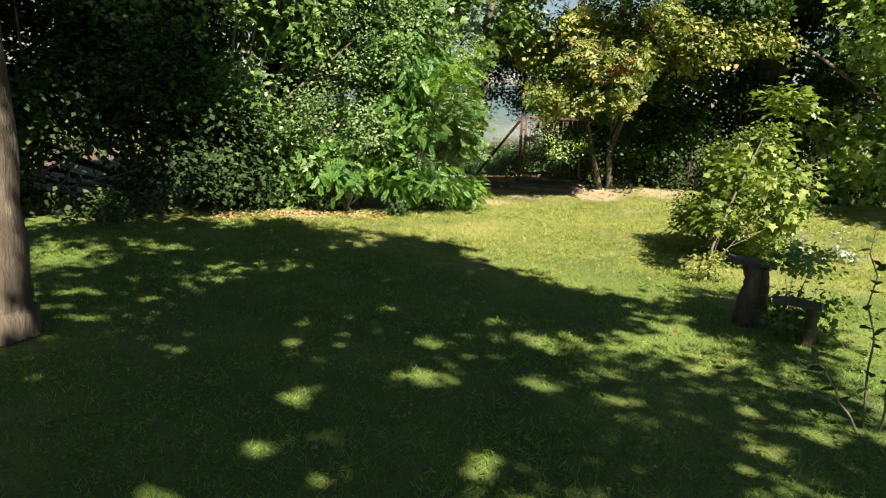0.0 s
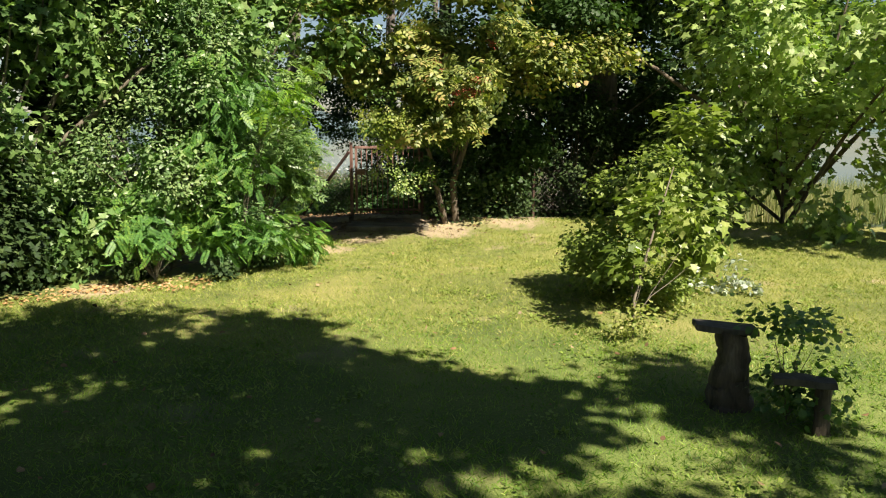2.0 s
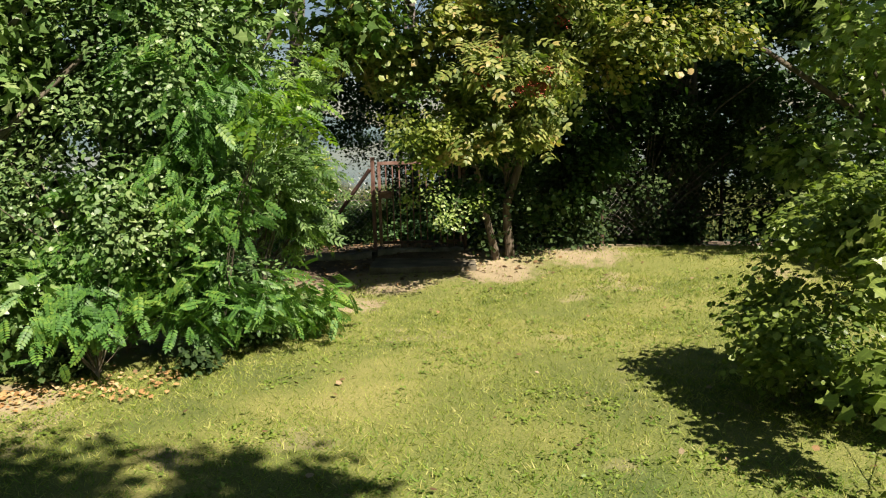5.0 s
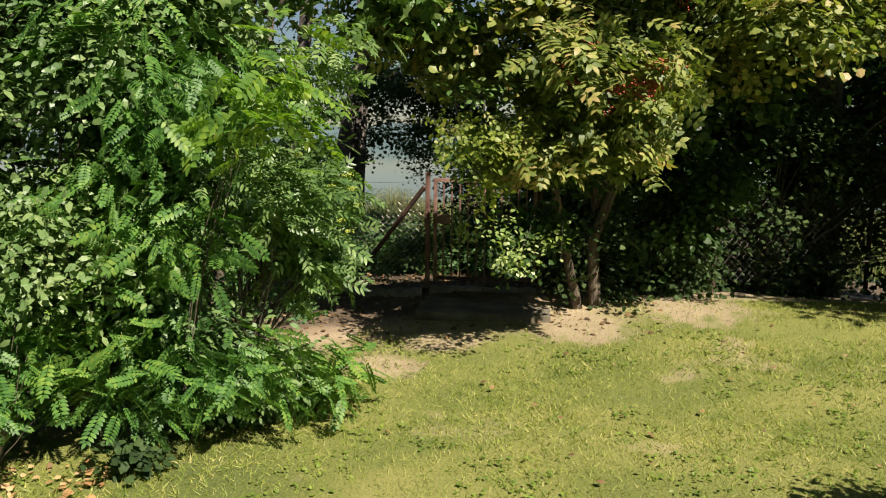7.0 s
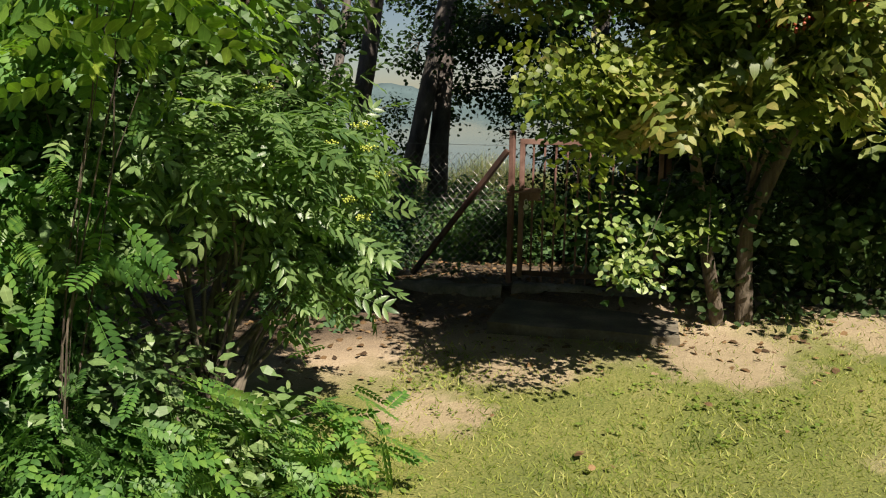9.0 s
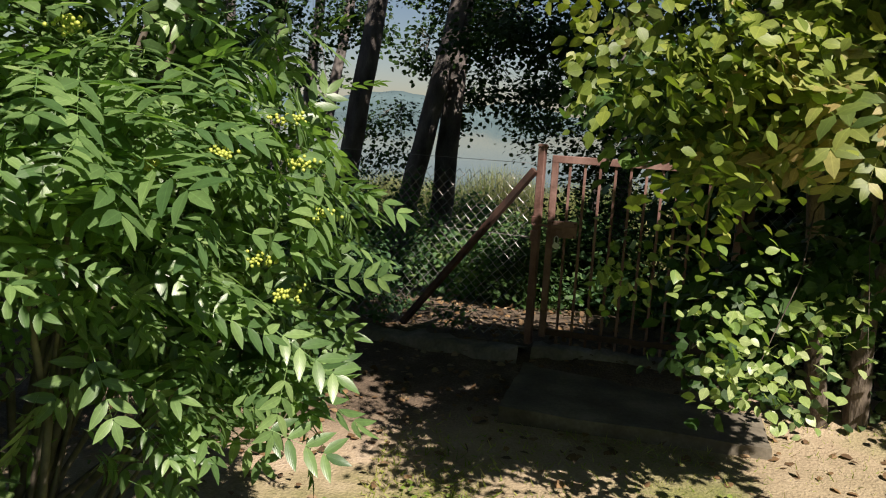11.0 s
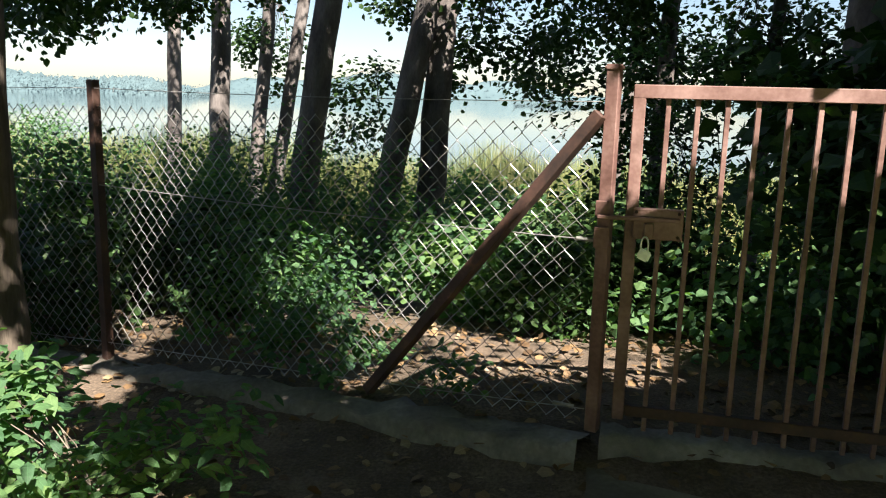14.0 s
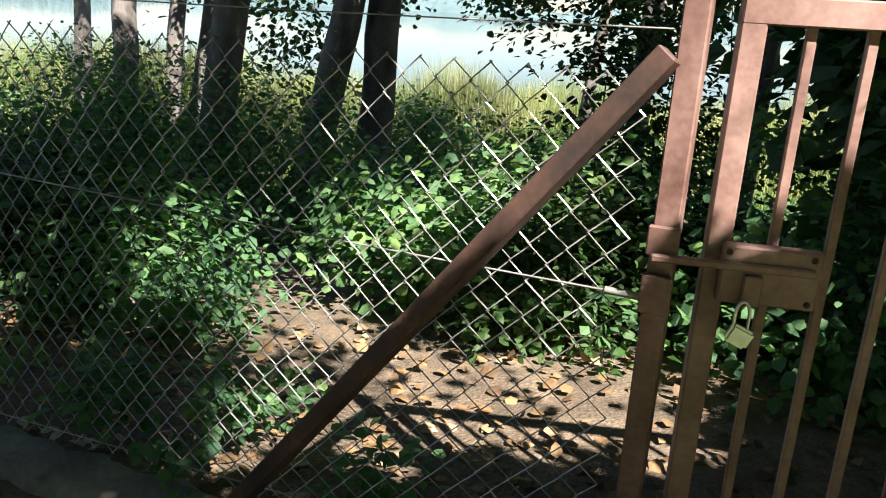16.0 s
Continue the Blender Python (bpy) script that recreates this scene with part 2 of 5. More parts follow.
def ground_material():
    """Lawn soil with green and straw patches, bare dry earth along the edge of the lawn, and dark leaf mould under the trees."""
    m, n, l, b = material("ground_soil")
    geo = n.new("ShaderNodeNewGeometry")

    def noise_tex(scale, detail=5):
        t = n.new("ShaderNodeTexNoise")
        t.inputs["Scale"].default_value, t.inputs["Detail"].default_value = scale, detail
        l.new(geo.outputs["Position"], t.inputs["Vector"])
        return t.outputs[0]

    def math_node(op, *vals):
        k = n.new("ShaderNodeMath")
        k.operation = op
        for i, v in enumerate(vals):
            if isinstance(v, (int, float)):
                k.inputs[i].default_value = v
            else:
                l.new(v, k.inputs[i])
        return k.outputs[0]

    def blend(f, a, c):
        k = n.new("ShaderNodeMix")
        k.data_type = "RGBA"
        l.new(f, k.inputs[0])
        l.new(a, k.inputs[6])
        l.new(c, k.inputs[7])
        return k.outputs[2]

    big, mid, fin = noise_tex(0.7), noise_tex(5), noise_tex(70, 8)
    lawn = ramp(n, [(0.3, (0.06, 0.085, 0.02)), (0.48, (0.14, 0.16, 0.035)), (0.6, (0.24, 0.23, 0.07)), (0.75, (0.36, 0.29, 0.14))])
    l.new(math_node("ADD", math_node("MULTIPLY", big, 0.6), math_node("MULTIPLY", fin, 0.4)), lawn.inputs[0])
    dry = ramp(n, [(0.25, (0.22, 0.16, 0.1)), (0.55, (0.4, 0.31, 0.21)), (0.8, (0.52, 0.43, 0.32))])
    l.new(math_node("ADD", math_node("MULTIPLY", mid, 0.5), math_node("MULTIPLY", fin, 0.5)), dry.inputs[0])
    mould = ramp(n, [(0.3, (0.045, 0.034, 0.022)), (0.5, (0.115, 0.082, 0.054)), (0.72, (0.26, 0.19, 0.13))])
    l.new(math_node("ADD", math_node("MULTIPLY", mid, 0.5), math_node("MULTIPLY", fin, 0.5)), mould.inputs[0])
    sep = n.new("ShaderNodeSeparateXYZ")
    l.new(geo.outputs["Position"], sep.inputs[0])
    # edge of the lawn runs slightly back to the right
    away = math_node("SUBTRACT", sep.outputs[1], math_node("MULTIPLY", sep.outputs[0], 0.32))
    away = math_node("ADD", away, math_node("MULTIPLY", math_node("SUBTRACT", mid, 0.5), 0.9))
    to_dry = math_node("SMOOTH_MIN", math_node("MAXIMUM", math_node("MULTIPLY", math_node("SUBTRACT", away, 14.3), 1.1), 0.0), 1.0, 0.1)
    to_mould = math_node("SMOOTH_MIN", math_node("MAXIMUM", math_node("MULTIPLY", math_node("SUBTRACT", away, 15.25), 2.2), 0.0), 1.0, 0.1)
    # worn straw-coloured spots in the turf
    spot = math_node("MINIMUM", math_node("MAXIMUM", math_node("MULTIPLY", math_node("SUBTRACT", noise_tex(0.9, 3), 0.6), 7.0), 0.0), 0.75)
    # greener near turf, its tone also standing in for green tree shade
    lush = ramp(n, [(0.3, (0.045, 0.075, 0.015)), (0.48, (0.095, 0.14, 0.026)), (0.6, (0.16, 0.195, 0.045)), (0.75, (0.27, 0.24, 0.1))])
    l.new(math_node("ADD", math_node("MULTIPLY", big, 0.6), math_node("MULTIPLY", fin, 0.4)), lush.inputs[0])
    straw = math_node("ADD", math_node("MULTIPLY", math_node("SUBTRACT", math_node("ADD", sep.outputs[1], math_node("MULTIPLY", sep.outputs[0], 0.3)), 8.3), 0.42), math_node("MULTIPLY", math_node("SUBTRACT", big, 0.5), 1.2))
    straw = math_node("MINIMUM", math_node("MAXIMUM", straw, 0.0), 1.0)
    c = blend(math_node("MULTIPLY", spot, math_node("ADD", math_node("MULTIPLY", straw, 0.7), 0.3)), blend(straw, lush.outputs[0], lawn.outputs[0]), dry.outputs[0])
    for wx, wy, wr in WORN:
        dx, dy = math_node("SUBTRACT", sep.outputs[0], wx), math_node("SUBTRACT", sep.outputs[1], wy)
        far = math_node("SQRT", math_node("ADD", math_node("MULTIPLY", dx, dx), math_node("MULTIPLY", dy, dy)))
        far = math_node("ADD", far, math_node("MULTIPLY", math_node("SUBTRACT", mid, 0.5), 1.6 * wr))
        c = blend(math_node("MINIMUM", math_node("MAXIMUM", math_node("MULTIPLY", math_node("SUBTRACT", wr, far), 2.0 / wr), 0.0), 0.8), c, dry.outputs[0])
    c = blend(to_dry, c, dry.outputs[0])
    c = blend(to_mould, c, mould.outputs[0])
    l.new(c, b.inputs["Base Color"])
    b.inputs["Roughness"].default_value = 0.95
    bp = n.new("ShaderNodeBump")
    bp.inputs["Strength"].default_value, bp.inputs["Distance"].default_value = 0.7, 0.02
    l.new(fin, bp.inputs["Height"])
    l.new(bp.outputs[0], b.inputs["Normal"])
    return m


def water_material():
    m, n, l, b = material("lake_water")
    b.inputs["Base Color"].default_value = (0.03, 0.05, 0.055, 1)
    b.inputs["Roughness"].default_value = 0.06
    geo = n.new("ShaderNodeNewGeometry")
    t = n.new("ShaderNodeTexNoise")
    t.inputs["Scale"].default_value, t.inputs["Detail"].default_value = 1.2, 6
    l.new(geo.outputs["Position"], t.inputs["Vector"])
    bp = n.new("ShaderNodeBump")
    bp.inputs["Strength"].default_value, bp.inputs["Distance"].default_value = 0.01, 0.1
    l.new(t.outputs[0], bp.inputs["Height"])
    l.new(bp.outputs[0], b.inputs["Normal"])
    return m


SOIL, WATER = ground_material(), water_material()


# ---------------------------------------------------------------- mesh helpers
def mesh_object(name, verts, faces, mat, parent=None, label="", smooth=False, blade=None):
    me = bpy.data.meshes.new(name)
    verts, faces = np.asarray(verts, np.float32), np.asarray(faces, np.int32)
    k = faces.shape[1]
    me.vertices.add(len(verts))
    me.vertices.foreach_set("co", verts.ravel())
    me.loops.add(faces.size)
    me.loops.foreach_set("vertex_index", faces.ravel())
    me.polygons.add(len(faces))
    me.polygons.foreach_set("loop_start", np.arange(0, faces.size, k, dtype=np.int32))
    me.polygons.foreach_set("use_smooth", np.full(len(faces), smooth))
    me.update(calc_edges=True)
    me.validate()
    if blade is not None:
        at = me.attributes.new("blade", "FLOAT_VECTOR", "POINT")
        at.data.foreach_set("vector", np.asarray(blade, np.float32).ravel())
    me.materials.append(mat)
    ob = new(name, me)
    if parent:
        ob.parent = parent
    if label:
        ob["label"] = label
    return ob


def part(name, bm, mat, parent=None, label="", smooth=False):
    me = bpy.data.meshes.new(name)
    for f in bm.faces:
        f.smooth = smooth
    bm.to_mesh(me)
    bm.free()
    me.materials.append(mat)
    ob = new(name, me)
    if parent:
        ob.parent = parent
    if label:
        ob["label"] = label
    return ob


def thing(name, label, category, group="", kind=""):
    return tagged(new(name), label, category, group, kind)


def unit(v):
    return v / np.maximum(np.linalg.norm(v, axis=-1, keepdims=True), 1e-9)


def tube(points, radii, sides=7, rough=0.0, seed=0):
    """A tapered round limb along a polyline; gives verts and quads."""
    rng = np.random.default_rng(seed)
    p = np.asarray(points, float)
    d = unit(np.gradient(p, axis=0))
    ref = np.array([0.31, 0.9, 0.1]) if abs(d[0][2]) > 0.7 else np.array([0, 0, 1.0])
    u = unit(np.cross(d, ref))
    w = np.cross(d, u)
    a = np.linspace(0, 2 * np.pi, sides, endpoint=False)
    wob = 1 + rough * rng.normal(size=(1, sides)) + 0.5 * rough * rng.normal(size=(len(p), sides))
    r = np.asarray(radii)[:, None] * wob
    v = p[:, None] + r[..., None] * (np.cos(a)[None, :, None] * u[:, None] + np.sin(a)[None, :, None] * w[:, None])
    i, j = np.meshgrid(np.arange(len(p) - 1), np.arange(sides), indexing="ij")
    jn = (j + 1) % sides
    f = np.stack([i * sides + j, i * sides + jn, (i + 1) * sides + jn, (i + 1) * sides + j], -1).reshape(-1, 4)
    return v.reshape(-1, 3), f


def join(pieces):
    vs, fs, k = [], [], 0
    for v, f in pieces:
        vs.append(v)
        fs.append(f + k)
        k += len(v)
    return np.concatenate(vs), np.concatenate(fs)


def bent(a, b, sag=0.0, jitter=0.03, count=6, seed=0):
    rng = np.random.default_rng(seed)
    t = np.linspace(0, 1, count)[:, None]
    p = np.asarray(a) * (1 - t) + np.asarray(b) * t
    p[:, 2] += (sag * 4 * t * (1 - t))[:, 0]
    p[1:-1] += rng.normal(0, jitter, (count - 2, 3))
    return p


# leaf outlines: along +x from the stalk, width on y, folded along the midrib and drooping at the tip;
# each gives points, triangles, and for every point its place on the blade (along, across)
def leaf_oval(width=0.5):
    v = [(0, 0, 0), (0.3, width * 0.5, 0.06), (0.7, width * 0.38, 0.03), (1, 0, -0.08), (0.7, -width * 0.38, 0.03), (0.3, -width * 0.5, 0.06)]
    b = [(x, y * 2 / width, 0) for x, y, z in v]
    return np.array(v), np.array([(0, 1, 5), (1, 2, 5), (2, 4, 5), (2, 3, 4)]), np.array(b)


def leaf_far():
    """A plain folded blade for crowns high overhead."""
    v = [(0, 0, 0), (0.45, 0.4, 0.05), (1, 0, -0.08), (0.45, -0.4, 0.05)]
    return np.array(v), np.array([(0, 1, 3), (1, 2, 3)]), np.array([(x, y * 2.5, 0) for x, y, z in v])


def leaf_fine(width=0.5, fold=0.1, droop=0.16):
    """A pointed leaf with a real midrib fold, for plants close to the path."""
    xs, ws = (0.14, 0.38, 0.64, 0.85), (0.62, 1.0, 0.82, 0.4)
    v, b = [(0, 0, 0)], [(0, 0, 0)]
    for x, w in zip(xs, ws):
        z = -droop * x * x
        for side in (1, 0, -1):
            v.append((x, side * w * width / 2, z + abs(side) * fold * w * width))
            b.append((x, side * w, 0))
    v.append((1, 0, -droop))
    b.append((1, 0, 0))
    f = [(0, 2, 1), (0, 3, 2)]
    for k in range(3):
        a, c = 1 + 3 * k, 4 + 3 * k
        f += [(a, a + 1, c + 1), (a, c + 1, c), (a + 1, a + 2, c + 2), (a + 1, c + 2, c + 1)]
    f += [(10, 11, 13), (11, 12, 13)]
    return np.array(v, float), np.array(f), np.array(b, float)


def leaf_maple():
    v = [(0, 0, 0), (-0.05, 0.34, 0.02), (0.22, 0.28, 0), (0.35, 0.58, -0.05), (0.52, 0.24, 0), (1, 0, -0.1),
         (0.52, -0.24, 0), (0.35, -0.58, -0.05), (0.22, -0.28, 0), (-0.05, -0.34, 0.02)]
    b = [(x, y * 1.8, 0) for x, y, z in v]
    return np.array(v), np.array([(0, 2, 1), (0, 4, 2), (2, 4, 3), (0, 6, 4), (4, 6, 5), (0, 8, 6), (6, 8, 7), (0, 9, 8)]), np.array(b)


def leaf_pinnate(pairs=6, length=0.26, width=0.45, narrow=False, fine=False):
    """A feathered leaf: a midrib with pairs of leaflets and one at its tip."""
    lv, lf, lb = leaf_fine(width) if fine else leaf_oval(width)
    vs, fs, bs, count = [], [], [], 0
    spots = []
    for i in range(pairs):
        at = 0.2 + 0.72 * i / (pairs - 1)
        size = length * (0.8 + 0.35 * math.sin(math.pi * (i + 1) / (pairs + 1)))
        for side in (1, -1):
            spots.append((at, side * (radians(60) if not narrow else radians(46 + 8 * (i % 2))), size))
    spots.append((0.95, 0.0, length))
    for at, ang, size in spots:
        c, k = math.cos(ang), math.sin(ang)
        vs.append(np.stack([at + size * (lv[:, 0] * c - lv[:, 1] * k), size * (lv[:, 0] * k + lv[:, 1] * c), -0.12 * at * at + lv[:, 2] * size], -1))
        fs.append(lf + count)
        bs.append(lb)
        count += len(lv)
    vs.append(np.array([(0, 0.008, 0), (0, -0.008, 0), (1, 0, -0.12)]))
    fs.append(np.array([(0, 1, 2)]) + count)
    bs.append(np.zeros((3, 3)))
    return np.concatenate(vs), np.concatenate(fs), np.concatenate(bs)


OVAL, BROAD, MAPLE_LEAF = leaf_oval(0.5), leaf_oval(0.8), leaf_maple()
FAR_BLADE = leaf_far()
ROUND_FINE = leaf_fine(0.72, 0.07)
ROBINIA_LEAF = leaf_pinnate(8, 0.185, 0.5)
ROBINIA_NEAR = leaf_pinnate(6, 0.22, 0.56, False, True)
ASH_LEAF = leaf_pinnate(4, 0.37, 0.36, True, True)
ELDER_LEAF = leaf_pinnate(3, 0.45, 0.5)


def leaves(name, shape, pos, axis, normal, size, mat, parent=None, label=""):
    """One mesh of many leaves: each with its foot, the way it points, its upper side and its length."""
    tv, tf, tb = shape
    x = unit(axis)
    y = unit(np.cross(normal, x))
    z = np.cross(x, y)
    s = np.asarray(size)[:, None, None]
    v = pos[:, None] + s * (tv[None, :, :1] * x[:, None] + tv[None, :, 1:2] * y[:, None] + tv[None, :, 2:] * z[:, None])
    f = tf[None] + (np.arange(len(pos)) * len(tv))[:, None, None]
    return mesh_object(name, v.reshape(-1, 3), f.reshape(-1, 3), mat, parent, label, smooth=len(tv) > 12, blade=np.tile(tb, (len(pos), 1)))


def sun_holes(p, grain, gap):
    """Which leaves stay where a crown has gaps in line with the sun."""
    q = p[:, :2] - np.array(to_sun[:2])[None] * (p[:, 2] / to_sun.z)[:, None]
    u = np.clip(((q - (-2.8, 5.2)) @ np.array((-0.5, 0.87))) / 1.3, 0, 1)[:, None]
    bark_light = np.linalg.norm(q - (np.array((-2.8, 5.2)) + u * np.array((-0.65, 1.13))), axis=1) > 0.36
    return bark_light & (np.array([noise.noise(Vector((a * grain, b * grain, 4.2))) + 0.4 * noise.noise(Vector((a * grain * 2.7, b * grain * 2.7, 1.2))) for a, b in q]) > -0.5 + gap)


def cloud(blobs, clumps, per, spread, rng, shell=0.35, gap=0.0, grain=0.9, lumps=True):
    """Feet of leaves: rounded masses (centre, radii) broken into boughs, the boughs into clumps, the clumps into leaves."""
    vol = np.array([b[3] * b[4] + b[4] * b[5] + b[3] * b[5] for b in blobs])
    boughs = max(8, int(clumps / 22)) if lumps else clumps
    pick = rng.choice(len(blobs), boughs, p=vol / vol.sum())
    B = np.array(blobs)[pick]
    d = unit(rng.normal(size=(boughs, 3)))
    r = 1 - shell * rng.random(boughs) ** 1.6
    r *= 1 + 0.12 * rng.normal(size=boughs)
    c = B[:, :3] + d * r[:, None] * B[:, 3:6] * (0.86 if lumps else 1.0)
    if lumps:
        k = rng.choice(len(c), clumps)
        size = np.clip(B[k, 3:6].min(axis=1) * rng.uniform(0.25, 0.5, clumps), 0.1, 0.55)
        e = unit(rng.normal(size=(clumps, 3)) + 0.5 * d[k])
        c = c[k] + e * (size * rng.uniform(0.55, 1.05, clumps))[:, None]
        d = unit(d[k] + 0.9 * e)
    n = len(c)
    off = rng.normal(size=(n, per, 3)) * spread * np.array([1, 1, 0.7])
    p = (c[:, None] + off).reshape(-1, 3)
    out = np.repeat(d, per, axis=0)
    return c, d, p, out


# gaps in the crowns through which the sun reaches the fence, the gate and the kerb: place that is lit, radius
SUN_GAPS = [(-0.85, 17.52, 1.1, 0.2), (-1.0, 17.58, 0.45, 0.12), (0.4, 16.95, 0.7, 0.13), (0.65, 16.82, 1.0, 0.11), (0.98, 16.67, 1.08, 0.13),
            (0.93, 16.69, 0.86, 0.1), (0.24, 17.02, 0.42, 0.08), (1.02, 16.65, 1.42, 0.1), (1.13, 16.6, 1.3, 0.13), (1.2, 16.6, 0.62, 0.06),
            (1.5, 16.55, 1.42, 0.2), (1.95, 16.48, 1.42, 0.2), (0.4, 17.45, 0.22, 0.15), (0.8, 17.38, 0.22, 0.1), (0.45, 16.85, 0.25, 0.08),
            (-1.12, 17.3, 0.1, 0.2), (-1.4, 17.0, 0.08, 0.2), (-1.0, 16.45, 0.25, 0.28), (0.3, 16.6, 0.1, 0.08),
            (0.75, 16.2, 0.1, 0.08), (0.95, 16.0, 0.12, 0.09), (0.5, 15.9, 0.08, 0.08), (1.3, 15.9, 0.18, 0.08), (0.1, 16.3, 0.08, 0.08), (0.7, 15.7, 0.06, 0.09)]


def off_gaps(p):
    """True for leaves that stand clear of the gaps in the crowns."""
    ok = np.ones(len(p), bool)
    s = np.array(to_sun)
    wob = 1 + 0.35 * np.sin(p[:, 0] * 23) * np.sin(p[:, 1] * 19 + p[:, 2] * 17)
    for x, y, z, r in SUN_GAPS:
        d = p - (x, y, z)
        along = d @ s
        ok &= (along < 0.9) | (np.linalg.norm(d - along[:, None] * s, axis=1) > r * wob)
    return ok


def open_way(p):
    """True off the trodden way from the lawn to the gate."""
    y = p[:, 1]
    mid = 0.86 - 0.05 * (y - 12.5)
    half = np.interp(y, [11.0, 12.6, 13.4, 13.9, 14.3, 16.6], [0.75, 0.42, 0.38, 0.44, 0.46, 0.7])
    half = np.where((p[:, 2] < 1.9) & (p[:, 0] < mid) & (y > 13.0) & (y < 13.5), 0.3, half)
    half = np.where((p[:, 2] > 1.62) & (p[:, 0] > mid) & (y > 13.5), 0.27, half)
    return (np.abs(p[:, 0] - mid) > half) | (p[:, 2] > 2.1) & (y > 14) | (p[:, 2] > 2.6) | (y > 16.9) | (y < 10)


def foliage(parent, blobs, clumps, per, spread, shape, size, mat, seed, shell=0.35, gap=0.0, grain=0.9, floor=0.03, droop=0.35, face=1.5, name="crown", label=""):
    rng = np.random.default_rng(seed)
    c, d, p, out = cloud(blobs, clumps, per, spread, rng, shell, gap, grain)
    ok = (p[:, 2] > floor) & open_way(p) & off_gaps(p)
    if gap:
        ok &= sun_holes(p, grain, gap)
    p, out = p[ok], out[ok]
    n = len(p)
    axis = unit(out * np.array([1, 1, 0.3]) + 0.8 * rng.normal(size=(n, 3)) * np.array([1, 1, 0.5]) - np.array([0, 0, droop]))
    normal = unit(np.array([0, 0, 0.8]) + face * 0.6 * out + 0.45 * rng.normal(size=(n, 3)))
    s = size * (0.55 + 0.75 * rng.random(n))
    tagged(leaves(name, shape, p, axis, normal, s, mat, parent, label), kind="stuff")
    return c[open_way(c)], d[open_way(c)]


def limbs(parent, foot, tops, radius, mat, seed=0, sides=6, name="branch", fork=0.35, jitter=0.05, sag=0.15):
    """Branches from points up a stem to the clumps that they carry, as one part."""
    rng = np.random.default_rng(seed)
    foot = np.asarray(foot, float)
    pieces = []
    for i, t in enumerate(tops):
        start = foot + np.array([0, 0, fork * (t[2] - foot[2]) * rng.random()])
        length = np.linalg.norm(t - start)
        k = 5
        pieces.append(tube(bent(start, t, sag * length * 0.3, jitter * length * 0.3, k, seed + i), np.linspace(radius, radius * 0.25, k) * (0.6 + 0.6 * rng.random()), sides))
    v, f = join(pieces)
    return tagged(mesh_object(name, v, f, mat, parent, smooth=True), kind="stuff")


def stem(parent, pts, radii, mat, sides=12, rough=0.06, seed=1, name="trunk", label=""):
    # finer steps along the stem give it a slightly crooked, knotted outline
    p, r = np.asarray(pts, float), np.asarray(radii, float)
    t = np.linspace(0, len(p) - 1, (len(p) - 1) * 6 + 1)
    q = np.stack([np.interp(t, np.arange(len(p)), p[:, i]) for i in range(3)], -1)
    rr = np.interp(t, np.arange(len(p)), r)
    rng = np.random.default_rng(seed)
    q[1:-1, :2] += rng.normal(0, 0.06, (len(q) - 2, 2)) * rr[1:-1, None]
    v, f = tube(q, rr, sides, rough, seed)
    return mesh_object(name, v, f, mat, parent, label, smooth=True)


# ---------------------------------------------------------------- the lie of the land
FENCE_A, FENCE_B = np.array([-1.27, 17.70]), np.array([1.112, 16.61])     # line posts of the fence
F_DIR = unit(FENCE_B - FENCE_A)
F_OUT = np.array([-F_DIR[1], F_DIR[0]])                                   # towards the lake


def land(x, y):
    """Height of the ground: level lawn, a low bank at the fence, then down to the lake."""
    x, y = np.asarray(x, float), np.asarray(y, float)
    d = (x - FENCE_B[0]) * F_OUT[0] + (y - FENCE_B[1]) * F_OUT[1]
    z = np.interp(d, [-2.4, -0.25, 0.1, 1.2, 3.0, 6.0, 9.0, 14, 22, 60], [0, 0.13, 0.24, 0.2, -0.05, -0.62, -1.15, -1.6, -2.6, -4])
    # the bank runs out towards the left
    left = -((x - FENCE_B[0]) * F_DIR[0] + (y - FENCE_B[1]) * F_DIR[1])
    z = z - np.clip(left, 0, 4) * 0.075 * np.interp(d, [-2.4, -0.25, 0.1, 9], [0, 0.6, 1, 1])
    return z


def ground():
    xs = np.unique(np.r_[np.linspace(-2500, -60, 14), np.linspace(-60, -14, 24), np.linspace(-14, 14, 113), np.linspace(14, 60, 24), np.linspace(60, 2500, 14)])
    ys = np.unique(np.r_[np.linspace(-2500, -40, 12), np.linspace(-40, -4, 20), np.linspace(-4, 30, 137), np.linspace(30, 80, 20), np.linspace(80, 3000, 14)])
    X, Y = np.meshgrid(xs, ys)
    Z = land(X, Y)
    near = (np.abs(X) < 16) & (Y > -6) & (Y < 32)
    Z = Z + near * np.array([[0.018 * noise.noise(Vector((x * 0.9, y * 0.9, 3.1))) for x in xs] for y in ys])
    i, j = np.meshgrid(np.arange(len(ys) - 1), np.arange(len(xs) - 1), indexing="ij")
    w = len(xs)
    f = np.stack([i * w + j, i * w + j + 1, (i + 1) * w + j + 1, (i + 1) * w + j], -1).reshape(-1, 4)
    ob = mesh_object("ground", np.stack([X, Y, Z], -1).reshape(-1, 3), f, SOIL, smooth=True)
    tagged(ob, "mown garden lawn with dry bare earth along its shaded edge", "ground", kind="structure")


ground()
LAKE_Z = -1.75
wv = np.array([(-3000, 27, LAKE_Z), (3000, 27, LAKE_Z), (3000, 1150, LAKE_Z), (-3000, 1150, LAKE_Z)], float)
tagged(mesh_object("water", wv, np.array([(0, 1, 2, 3)]), WATER), "pale still lake reflecting the bright sky", "lake", kind="structure")


